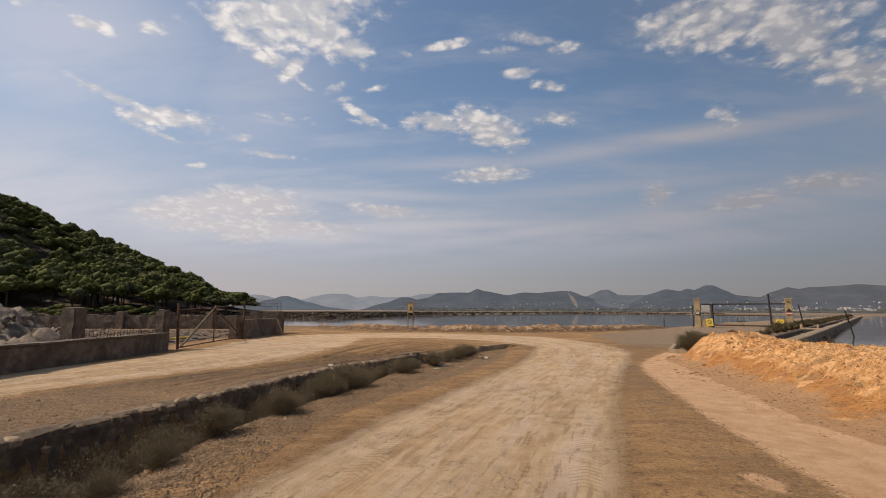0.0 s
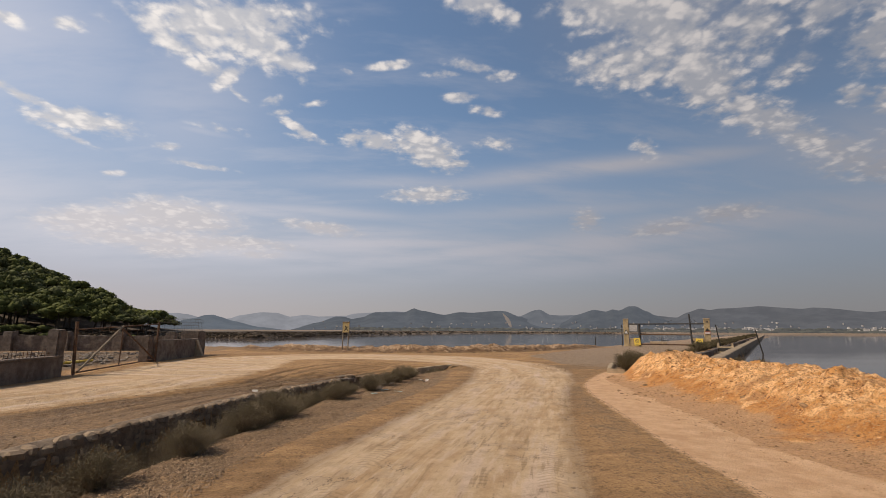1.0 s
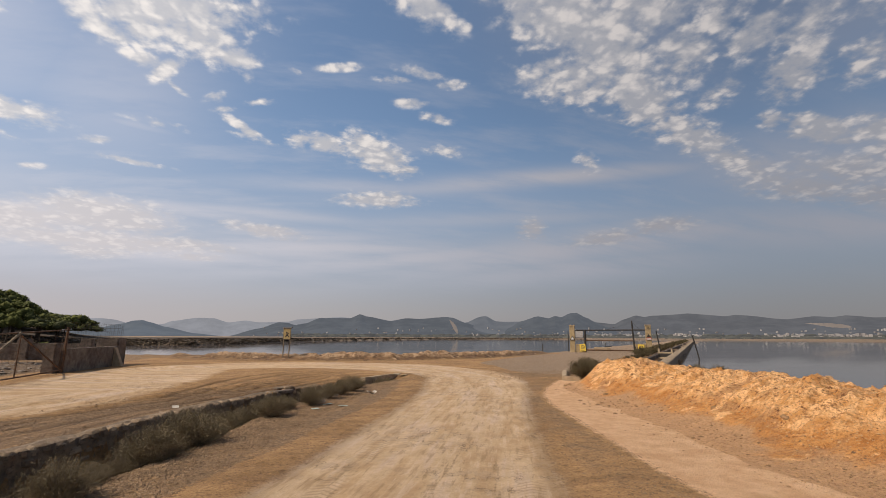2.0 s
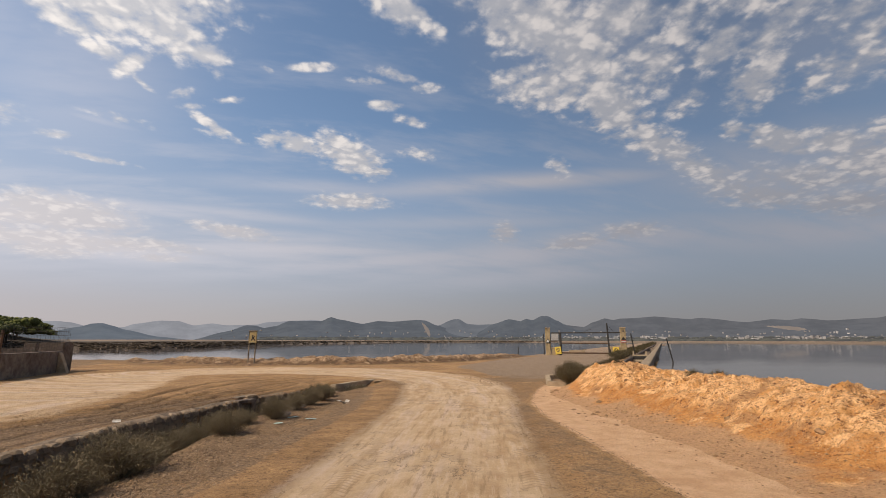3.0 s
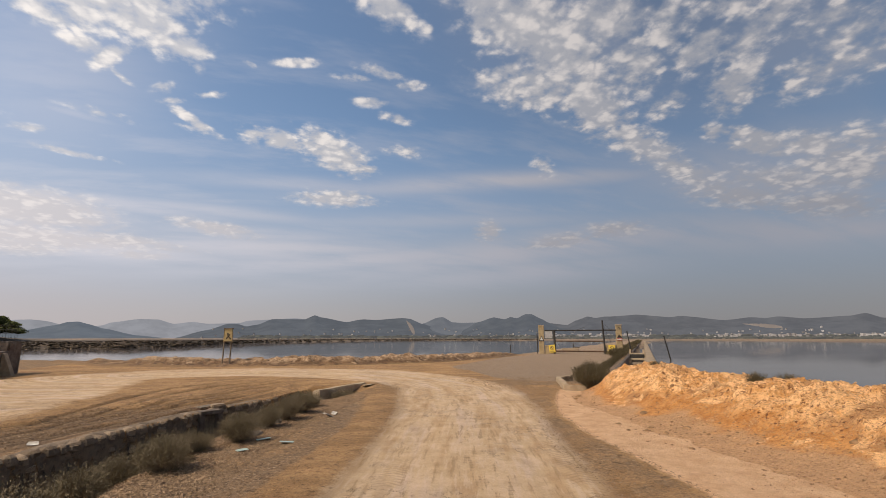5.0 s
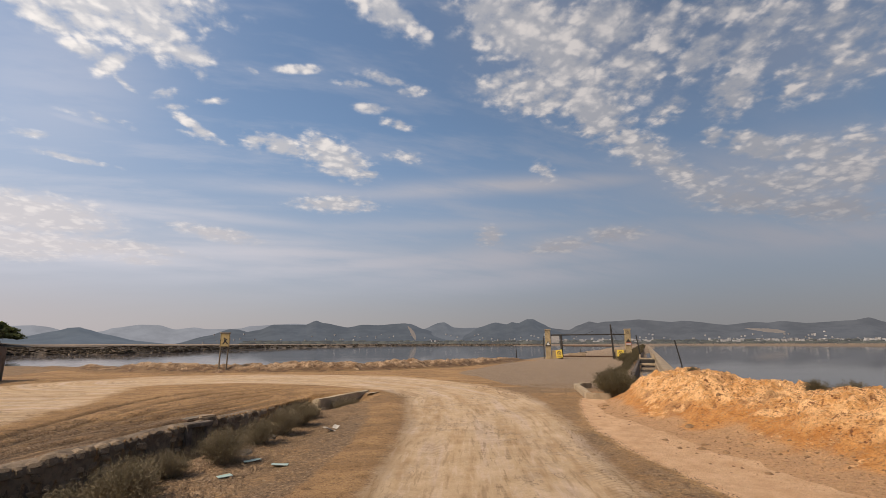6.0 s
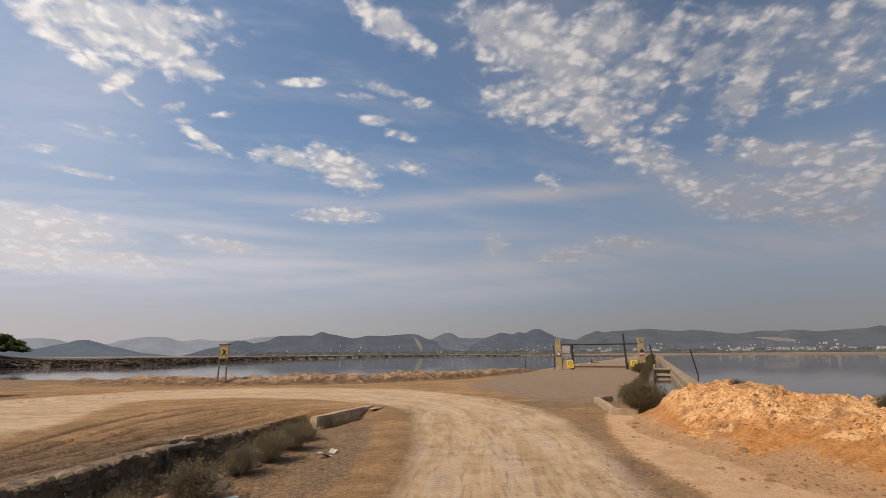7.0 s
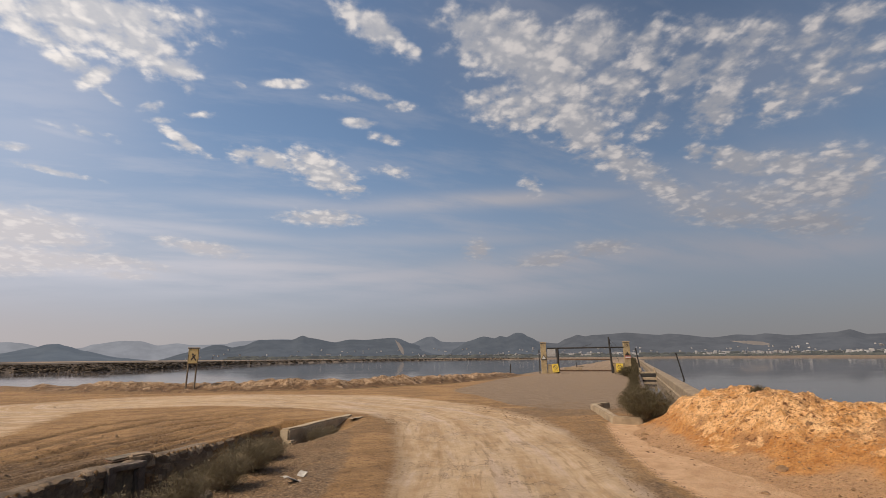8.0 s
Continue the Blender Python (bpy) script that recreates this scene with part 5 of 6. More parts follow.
def sluice():
    """The little outlet in the stone wall with scrap boards on top."""
    t = thing("sluice_outlet", pose(-0.98, 16.68, -0.86, 0, 0, 42) @ Matrix.Diagonal((0.72, 0.8, 0.86, 1)), "small concrete outlet set into the stone wall", "sluice")
    for k, x in enumerate((-0.28, 0.30)):
        bm = rough_box((0.16, 0.34, 0.74), 0.015, 0.2, 3.0 + k, 2, 0.02)
        part("post", bm, BLOCKWORK, t).location = (x, 0.02, 0)
    bm = rough_box((0.74, 0.28, 0.09), 0.012, 0.2, 9.0, 3, 0.015)
    part("lintel", bm, BLOCKWORK, t).location = (0.02, 0.0, 0.73)
    bm = bmesh.new()
    box(bm, (0.42, 0.05, 0.66), Matrix.Translation((0.01, 0.02, 0.38)), 0.005)
    part("gate_board", bm, WOOD, t, "dark wet wooden sluice board")
    s = thing("scrap_panel", pose(-1.02, 17.12, -0.17, 2, -2, 38) @ Matrix.Diagonal((0.8, 0.8, 0.8, 1)), "dented sheet of scrap board lying on the wall", "scrap board")
    bm = bmesh.new()
    box(bm, (0.75, 0.34, 0.03), Matrix.Translation((0, 0, 0.04)), 0.008)
    bmesh.ops.subdivide_edges(bm, edges=bm.edges[:], cuts=2)
    rough_up(bm, 0.012, 0.3, 1.0)
    part("sheet", bm, RUST, s)
    bm = bmesh.new()
    box(bm, (0.62, 0.26, 0.02), Matrix.Translation((-0.04, 0.03, 0.068)) @ Matrix.Rotation(0.12, 4, "Z"), 0.006)
    part("upper_sheet", bm, WOOD, s, "pale weathered upper sheet")
    b = thing("stone_block", pose(-0.85, 17.05, -0.22, 0, 0, 20), "rough dark block of stone beside the outlet", "stone block")
    part("block", rough_box((0.30, 0.24, 0.14), 0.02, 0.15, 7.0, 2, 0.03), STONE, b)


sluice()


# ---- scrub ----
def shrub_mesh(rng, stems, tall, spread, leaves, leaf):
    """Stems that fan out and bend, with sliver leaves along their upper part; two meshes' worth of lists."""
    sv, sf, lv, lf = [], [], [], []
    for k in range(stems):
        a, lean = rng.random() * 2 * math.pi, (rng.random() ** 0.7) * spread
        top = np.array((math.cos(a) * lean, math.sin(a) * lean, tall * (0.55 + 0.5 * rng.random()) * (1 - 0.35 * (lean / spread) ** 2)))
        base = np.array((math.cos(a), math.sin(a), 0.0)) * 0.10 * lean + rng.normal(size=3) * np.array((0.02, 0.02, 0))
        knee = base + (top - base) * 0.5 + np.array((0, 0, 0.10 * tall)) * rng.random() + rng.normal(size=3) * 0.03 * tall
        pts, rad = (base, knee, top), (0.005, 0.003, 0.001)
        o = len(sv)
        for p, r in zip(pts, rad):
            for j in range(3):
                sv.append(p + r * np.array((math.cos(j * 2.09), math.sin(j * 2.09), 0)))
        for s in range(2):
            for j in range(3):
                sf.append((o + 3 * s + j, o + 3 * s + (j + 1) % 3, o + 3 * s + 3 + (j + 1) % 3, o + 3 * s + 3 + j))
        for j in range(leaves):
            t = 0.30 + 0.72 * rng.random()
            c = base + (knee - base) * t * 2 if t < 0.5 else knee + (top - knee) * (t - 0.5) * 2
            c = c + rng.normal(size=3) * 0.030
            d = (top - base) / np.linalg.norm(top - base) * 0.8 + rng.normal(size=3) * 0.55
            d /= np.linalg.norm(d)
            w = np.cross(d, rng.normal(size=3))
            w /= np.linalg.norm(w) + 1e-9
            ln = leaf * (0.6 + 0.8 * rng.random())
            o = len(lv)
            lv += [c - w * ln * 0.17, c + w * ln * 0.17, c + d * ln]
            lf.append((o, o + 1, o + 2))
    return sv, sf, lv, lf


def shrub_kind(seed, stems, tall, spread, leaves, leaf, foliage, label, group):
    r = np.random.default_rng(seed)
    sv, sf, lv, lf = shrub_mesh(r, stems, tall, spread, leaves, leaf)
    t = thing("shrub", pose(0, 0, -50), label, "shrub", group)
    for nm, v, f, m in (("brushwood", sv, sf, TWIG), ("foliage", lv, lf, foliage)):
        ob = new(nm, mesh_of(nm, v, f, m, flat=True))
        ob.parent = t
    return t


DRY = [shrub_kind(200 + k, 150, 0.50, 0.40, 85, 0.022, SCRUB, "dry grey-brown scrub bush growing along the ditch bank", "scrub along the ditch") for k in range(4)]
GREEN = [shrub_kind(300 + k, 150, 0.66, 0.50, 75, 0.030, SALTBUSH, "dark green saltbush beside the channel", "bushes along the channel") for k in range(3)]
FAR_GREEN = [shrub_kind(340 + k, 80, 0.60, 0.52, 40, 0.060, SALTBUSH, "dark saltbush on the dyke between road and channel", "bushes along the channel") for k in range(2)]
WITHERED = [shrub_kind(380 + k, 130, 0.46, 0.46, 50, 0.022, DEAD, "dark withered brush down in the ditch", "scrub along the ditch") for k in range(2)]
TWIGGY = [shrub_kind(350 + k, 170, 0.40, 0.36, 34, 0.020, SCRUB, "leafless grey twiggy bush by the ditch", "scrub along the ditch") for k in range(2)]


def plant(kind, x, y, size, turn, flatter=1.0, z=None):
    z = float(terrain(x, y)) - 0.03 if z is None else z
    ob = copy_thing(kind, pose(x, y, z, 0, 0, turn) @ Matrix.Diagonal((size, size, size * flatter, 1)))
    return ob


rng = random.Random(77)
y = 2.6
while y < 11.3:
    for k in range(3):
        x = float(wall_x(y)) + (1.0 + 1.7 * rng.random())
        kind = rng.choice(DRY + DRY + TWIGGY) if y > 8.6 else rng.choice(DRY + TWIGGY + TWIGGY)
        if y < 8.6 and k == 2:
            continue
        plant(kind, x, y + rng.uniform(-0.2, 0.2), rng.uniform(0.70, 1.12) if y > 8.6 else rng.uniform(0.55, 0.85), rng.uniform(0, 360))
    y += rng.uniform(0.42, 0.60)
for x, y, size, kind in ((-0.75, 11.55, 0.55, DRY[0]), (-0.08, 12.40, 0.82, DRY[1]), (0.22, 13.35, 0.7, DRY[3]), (0.52, 13.95, 0.82, DRY[0]), (0.78, 14.65, 0.85, DRY[2]), (0.35, 14.75, 0.65, TWIGGY[0]), (0.95, 15.4, 0.72, DRY[1]), (0.85, 16.0, 0.6, TWIGGY[1]), (0.0, 15.2, 0.55, TWIGGY[0]), (1.85, 17.75, 0.85, TWIGGY[1]), (2.15, 18.2, 0.7, TWIGGY[0])):
    plant(kind, x, y, size, rng.uniform(0, 360))

# bushes on the bank between the paved road and the channel
for x, y, size in ((8.02, 15.98, 1.15), (8.28, 16.35, 1.1), (8.55, 16.8, 1.0), (9.1, 17.5, 0.95), (9.85, 18.4, 0.85), (10.7, 19.4, 0.62), (11.6, 20.5, 0.6), (12.6, 21.6, 0.6), (13.9, 23.1, 0.6), (15.4, 24.8, 0.6), (17.2, 26.8, 0.6), (19.0, 28.9, 0.65), (21.2, 31.4, 0.7), (23.4, 33.8, 0.8), (25.8, 36.5, 0.8), (30.2, 41.6, 0.9), (33.2, 44.8, 0.9), (36.2, 48.2, 0.9), (40.2, 52.8, 1.0), (45.2, 58.3, 1.0)):
    plant(rng.choice(GREEN), x, y, size, rng.uniform(0, 360), 1.0)
r = 40.0
while r < 190:
    x, y = ALONG[0] * r + ACROSS[0] * (-5.1 + rng.uniform(-0.5, 0.4)), ALONG[1] * r + ACROSS[1] * (-5.1)
    plant(rng.choice(FAR_GREEN), x, y, rng.uniform(0.85, 1.2) * (1 + r / 260), rng.uniform(0, 360), 0.75)
    r += 0.9 + r / 45
# growth behind and on the mound
for x, y, size, z in ((8.35, 11.65, 0.46, 0.45), (8.60, 11.30, 0.50, 0.42), (8.75, 10.95, 0.40, 0.40), (8.95, 10.65, 0.34, 0.36), (7.81, 13.46, 0.30, 0.72)):
    plant(GREEN[1], x, y, size, rng.uniform(0, 360), 1.0, min(z, float(mound_height(np.array(x), np.array(y))) - 0.02))
y = 4.6
while y < 16.2:
    plant(rng.choice(WITHERED), float(wall_x(y)) + 0.35 + 0.75 * rng.random(), y, rng.uniform(0.75, 1.15), rng.uniform(0, 360))
    y += rng.uniform(0.20, 0.42)
for x, y, size, kind in ((-1.15, 11.3, 0.7, DRY[1]), (-0.85, 11.75, 0.75, DRY[2]), (-1.3, 11.9, 0.65, DRY[3]), (-0.55, 12.0, 0.6, DRY[0]), (-1.6, 10.9, 0.75, DRY[0])):
    plant(kind, x, y, size, rng.uniform(0, 360))
for k in DRY + GREEN + FAR_GREEN + TWIGGY + WITHERED:
    for o in (*k.children_recursive, k):
        bpy.data.objects.remove(o)

# ---- the paved road's gate ----
GATE = pose(22.3, 42.9, 0, 0, 0, -30.0)          # x runs along the gate from the first pillar to the second


def gz(x, y):
    p = GATE @ Vector((x, y, 0))
    return float(terrain(p.x, p.y))


def pillar(x, tall, wide, seed, label):
    t = thing("gate_pillar", GATE @ pose(x, 0, gz(x, 0) - 0.05), label, "pillar", "pillars of the road gate")
    part("shaft", rough_box((wide, wide, tall), 0.02, 0.3, seed, 4, 0.03), OCHRE, t)
    bm = rough_box((wide + 0.05, wide + 0.05, 0.10), 0.01, 0.2, seed + 1, 2, 0.02)
    part("cap", bm, CONCRETE, t).location = (0, 0, tall - 0.005)
    return t


p1 = pillar(0.0, 2.45, 0.46, 1.0, "square ochre plastered gate pillar with a warning triangle")
p2 = pillar(6.55, 2.45, 0.46, 4.0, "square ochre plastered gate pillar with a red and white plate")
for x0, x1, high in ((0.28, 1.10, 0.72), (5.30, 6.28, 0.80)):
    w = thing("wing_wall", GATE @ pose((x0 + x1) / 2, 0.02, gz((x0 + x1) / 2, 0) - 0.05), "low ochre masonry stub wall beside the gate pillar", "wall", "stub walls of the road gate")
    part("body", rough_box((x1 - x0, 0.34, high), 0.03, 0.25, x0 + 2, 3, 0.03), OCHRE, w)
    part("coping", rough_box((x1 - x0 + 0.03, 0.38, 0.06), 0.01, 0.2, x0 + 3, 3, 0.015), CONCRETE, w).location = (0, 0, high - 0.004)


def road_gate():
    t = thing("road_gate", GATE @ pose(1.12, -0.12, gz(3, 0)), "closed dark iron bar gate across the paved road", "gate")
    bar_part("post", (0.0, 0, -0.1), (0.0, 0, 2.02), 0.10, BLACK_IRON, t)
    bar_part("mast", (4.22, 0, -0.1), (4.10, 0, 2.85), 0.09, BLACK_IRON, t, 0.06, label="tall leaning iron mast")
    bar_part("top_bar", (-0.85, 0, 2.0), (5.2, 0, 2.02), 0.055, BLACK_IRON, t)
    bar_part("middle_bar", (0, 0, 1.08), (4.2, 0, 1.06), 0.05, RUST, t)
    bar_part("lower_bar", (0, 0, 0.22), (4.25, 0, 0.20), 0.065, RUST, t)
    bar_part("stay_cable", (4.07, 0, 2.75), (5.2, 0, 1.55), 0.012, BLACK_IRON, t, sides=4)
    bar_part("stay_cable", (4.07, 0, 2.75), (4.75, 0, 0.9), 0.012, BLACK_IRON, t, sides=4)
    bar_part("prop", (1.9, 0.02, 2.03), (2.75, 0.02, 2.33), 0.014, BLACK_IRON, t, sides=4)
    for x in (0.0, 4.25):
        bm = bmesh.new()
        box(bm, (0.17, 0.16, 0.5), Matrix.Translation((x, 0, 0.3)), 0.02)
        part("sleeve", bm, BLACK_IRON, t)
    return t


road_gate()


def board(name, label, category, group, m, w, h, mat, marks):
    t = thing(name, m, label, category, group)
    bm = bmesh.new()
    box(bm, (w, 0.018, h), Matrix.Translation((0, 0, h / 2)), 0.006)
    panel = part("panel", bm, mat, t)
    for nm, mm, fn in marks:
        bm = bmesh.new()
        fn(bm)
        part(nm, bm, mm, panel)
    return t


def ring_mark(cx, cz, r, wide):
    def make(bm):
        for k in range(20):
            a, b = 2 * math.pi * k / 20, 2 * math.pi * (k + 1) / 20
            q = [bm.verts.new((cx + rr * math.cos(c), -0.0125, cz + rr * math.sin(c))) for rr, c in ((r, a), (r, b), (r - wide, b), (r - wide, a))]
            bm.faces.new(q)
    return make


def bar_mark(x, z, w, h, turn=0.0, y=-0.0125):
    def make(bm):
        box(bm, (w, 0.004, h), Matrix.Translation((x, y, z)) @ Matrix.Rotation(radians(turn), 4, "Y"))
    return make


for x, tilt in ((0.92, -6), (5.85, 2)):
    board("yellow_sign", "small bright yellow warning board at the gate", "sign", "yellow boards at the gate", GATE @ pose(x, -0.30, gz(x, -0.3) + 0.10, -8, tilt, 0), 0.52, 0.66, YELLOW,
          (("pictogram_ring", INK, ring_mark(0, 0.38, 0.17, 0.045)), ("pictogram_bar", INK, bar_mark(0, 0.38, 0.30, 0.045, 45)), ("text_bar", INK, bar_mark(0, 0.10, 0.36, 0.035))))
board("notice_board", "blank grey-white notice board hung on the gate", "sign", "", GATE @ pose(0.62, -0.20, gz(0.6, 0) + 1.33), 0.66, 0.62, NOTICE, (("rim", BLACK_IRON, lambda bm: [box(bm, s, Matrix.Translation(p)) for s, p in (((0.74, 0.03, 0.02), (0, 0, 0.0)), ((0.74, 0.03, 0.02), (0, 0, 0.62)), ((0.02, 0.03, 0.62), (-0.36, 0, 0.31)), ((0.02, 0.03, 0.62), (0.36, 0, 0.31)))]),))


def triangle_sign():
    t = thing("warning_triangle", GATE @ pose(0.0, -0.262, gz(0, 0) + 1.10), "white warning triangle with a dark border on the pillar", "sign")
    bm = bmesh.new()
    v = [bm.verts.new(p) for p in ((-0.23, 0, 0), (0.23, 0, 0), (0, 0, 0.42))]
    f = bm.faces.new(v)
    got = bmesh.ops.extrude_face_region(bm, geom=[f])
    bmesh.ops.translate(bm, verts=[e for e in got["geom"] if isinstance(e, bmesh.types.BMVert)], vec=(0, -0.02, 0))
    border = part("border", bm, BLACK_IRON, t)
    bm = bmesh.new()
    bm.faces.new([bm.verts.new(p) for p in ((-0.15, -0.024, 0.05), (0.15, -0.024, 0.05), (0, -0.024, 0.32))])
    part("face", bm, WHITE, border, "dirty white face")


triangle_sign()


def arrow_plate():
    t = thing("red_plate", GATE @ pose(6.55, -0.262, gz(6.5, 0) + 1.15), "faded red plate with a white bar on the pillar", "sign")
    bm = bmesh.new()
    box(bm, (0.46, 0.02, 0.22), Matrix.Translation((0, 0, 0.1)), 0.004)
    plate = part("plate", bm, RED, t)
    bm = bmesh.new()
    box(bm, (0.40, 0.006, 0.10), Matrix.Translation((0, -0.014, 0.08)))
    part("white_bar", bm, WHITE, plate)
    bm = bmesh.new()
    bm.faces.new([bm.verts.new(p) for p in ((-0.22, -0.004, 0.22), (0.22, -0.004, 0.22), (0, -0.004, 0.5))])
    part("arrow", bm, BLACK_IRON, t)
    bm = bmesh.new()
    ring_mark(0, 0, 0.09, 0.03)(bm)
    ob = part("ring_badge", bm, INK, t)
    ob.location = (0, 0, 1.02)


arrow_plate()


def stake(x, y, high, lean_x, lean_y, r, mat, label, z=None):
    z = float(terrain(x, y)) - 0.15 if z is None else z
    t = thing("stake", pose(x, y, z), label, "stake", "stakes by the water")
    bar_part("pole", (0, 0, 0), (lean_x, lean_y, high), r, mat, t, r * 0.85, 7, (0.012, 0.01, 0))
    return t


stake(19.93, 44.4, 1.38, 0.06, 0.0, 0.05, BLACK_IRON, "short black stake at the pond edge", -0.62)
stake(21.9, 42.95, 2.05, 0.0, 0.0, 0.045, BLACK_IRON, "thin dark stake beside the gate pillar", -0.15)
stake(28.7, 38.9, 2.7, -0.38, 0.1, 0.055, BLACK_IRON, "dark leaning stake on the channel bank", -0.75)
stake(30.5, 36.6, 2.15, -0.45, 0.1, 0.055, BLACK_IRON, "dark leaning stake beyond the channel wall", -0.62)


def road_barrier():
    m = GATE @ pose(2.75, 5.5, 0)
    p = m.translation
    t = thing("concrete_barrier", m @ pose(0, 0, float(terrain(p.x, p.y)) - 0.05), "low weathered concrete barrier behind the gate", "barrier")
    part("body", rough_box((1.55, 0.4, 0.42), 0.03, 0.3, 7.7, 4, 0.03), CONCRETE, t)
    bar_part("rod", (0.3, 0, 0.4), (0.34, 0, 0.85), 0.03, BLACK_IRON, t)
    bar_part("rail", (0.3, 0, 0.52), (0.95, 0, 0.50), 0.03, BLACK_IRON, t)


road_barrier()


# ---- the channel ----
def dyke(r, s):
    """Plan point r along the dyke road, s across it."""
    return ALONG[0] * r + ACROSS[0] * s, ALONG[1] * r + ACROSS[1] * s


def channel_wall(name, r0, r1, s0, s1, top, foot, label, mat, step=0.5):
    bm = bmesh.new()
    rings = []
    n = int((r1 - r0) / step)
    for k in range(n + 1):
        r = r0 + (r1 - r0) * k / n
        w = 0.03 * math.sin(r * 1.7) + 0.02 * math.sin(r * 4.3)
        chip = 0.03 * max(0.0, noise.noise(Vector((r * 0.9, s0, 0))))
        mid = (s0 + s1) / 2
        rings.append([bm.verts.new((*dyke(r, a), z)) for a, z in ((s0 + w * 0.3, foot), (s0 + w * 0.3, top - 0.34), (s0 + 0.07, top - 0.32), (s0 + 0.09, top - 0.03 - chip), (s0 + 0.12, top), (mid, top + 0.01), (s1 - 0.02, top - 0.01 - chip * 0.5), (s1 + 0.02, top - 0.05), (s1 + 0.05, foot))])
    for p, q in zip(rings, rings[1:]):
        for k in range(len(p) - 1):
            bm.faces.new((p[k], p[k + 1], q[k + 1], q[k]))
    bm.faces.new(rings[0])
    bm.faces.new(rings[-1][::-1])
    bmesh.ops.recalc_face_normals(bm, faces=bm.faces)
    rough_up(bm, 0.02, 0.5, r0)
    return tagged(part(name, bm, mat), label, "channel wall")


channel_wall("channel_wall", 19.5, 235, -3.30, -2.72, 0.16, -1.0, "weathered concrete channel wall with a chipped ledge", CHANNEL)
channel_wall("channel_edge", 18.6, 235, -4.62, -4.40, 0.02, -1.0, "low concrete edge on the road side of the channel", BLOCKWORK)


def channel_head():
    t = thing("channel_kerb", pose(8.72, 18.65, -0.15), "low pale concrete kerb at the head of the channel", "kerb")
    for (ax, ay), (bx, by), h in (((0, 0), (-1.24, -2.34), 0.30), ((-1.24, -2.34), (-0.86, -2.56), 0.29), ((0.04, 0.04), (0.58, 0.24), 0.29)):
        ln = math.hypot(bx - ax, by - ay)
        bm = rough_box((ln + 0.14, 0.16, h), 0.014, 0.25, ax + by + 3, 3, 0.025)
        ob = part("kerb_beam", bm, CONCRETE, t)
        ob.matrix_basis = pose((ax + bx) / 2, (ay + by) / 2, 0, 0, 0, math.degrees(math.atan2(by - ay, bx - ax)))
    return t


channel_head()


def channel_sluice(r):
    x, y = dyke(r, -3.85)
    t = thing("channel_sluice", pose(x, y, -0.9, 0, 0, math.degrees(math.atan2(ACROSS[1], ACROSS[0]))), "concrete beam and dark boards across the channel", "sluice")
    part("beam", rough_box((1.15, 0.5, 0.16), 0.012, 0.2, 3.3, 3, 0.02), CONCRETE, t).location = (0, -0.35, 0.52)
    part("upper_beam", rough_box((1.2, 0.35, 0.14), 0.012, 0.2, 5.3, 3, 0.02), CONCRETE, t).location = (0, 0.7, 0.92)
    bm = bmesh.new()
    box(bm, (1.1, 0.06, 0.9), Matrix.Translation((0, 0.45, 0.5)), 0.01)
    part("boards", bm, BLACK_IRON, t)
    for sx in (-0.5, 0.5):
        part("post", rough_box((0.14, 0.16, 1.35), 0.012, 0.2, 6.3 + sx, 3, 0.02), CONCRETE, t).location = (sx, 0.7, 0)


channel_sluice(46.0)


# ---- footpath sign on two posts ----
def path_sign():
    x, y = -2.15, 31.45
    z = float(terrain(x, y)) - 0.05
    t = thing("path_sign", pose(x, y, z, 0, 0, -6), "weathered yellow path sign on two wooden posts", "sign")
    for px in (-0.165, 0.165):
        bm = bmesh.new()
        rod(bm, (px, 0, 0), (px + 0.02, 0, 1.88), 0.036, 0.032, 8)
        part("post", bm, WOOD, t)
    bm = bmesh.new()
    box(bm, (0.42, 0.03, 0.62), Matrix.Translation((0.02, -0.048, 1.56)), 0.006)
    panel = part("panel", bm, SIGN_YELLOW, t)
    bm = bmesh.new()
    box(bm, (0.47, 0.13, 0.05), Matrix.Translation((0.02, -0.02, 1.90)), 0.01)
    part("roof_strip", bm, WOOD, t)
    for nm, x0, z0, w, h, a in (("pictogram_stroke", 0.0, 1.50, 0.055, 0.28, 35), ("pictogram_stroke", 0.05, 1.47, 0.05, 0.25, -40), ("pictogram_stroke", -0.02, 1.63, 0.08, 0.08, 10), ("frame_line", 0.0, 1.27, 0.38, 0.015, 0), ("frame_line", -0.19, 1.56, 0.015, 0.58, 0), ("frame_line", 0.19, 1.56, 0.015, 0.58, 0)):
        bm = bmesh.new()
        bar_mark(x0 + 0.02, z0, w, h, a, -0.066)(bm)
        part(nm, bm, INK, panel)
    return t


path_sign()

# ---- the yard on the other side of the side road ----
FX = -9.65


def fence_z(y):
    return float(terrain(FX, y))


def low_wall():
    t = thing("yard_wall", pose(FX, 7.6, fence_z(8) - 0.15), "long low grey rendered wall beside the side road", "wall")
    bm = rough_box((0.30, 19.6, 0.74), 0.02, 0.5, 2.2, 12, 0.025)
    part("body", bm, BLOCKWORK, t)
    bm = rough_box((0.36, 19.6, 0.05), 0.012, 0.4, 3.2, 12, 0.012)
    part("coping", bm, BLOCKWORK, t).location = (0, 0, 0.735)
    return t


low_wall()


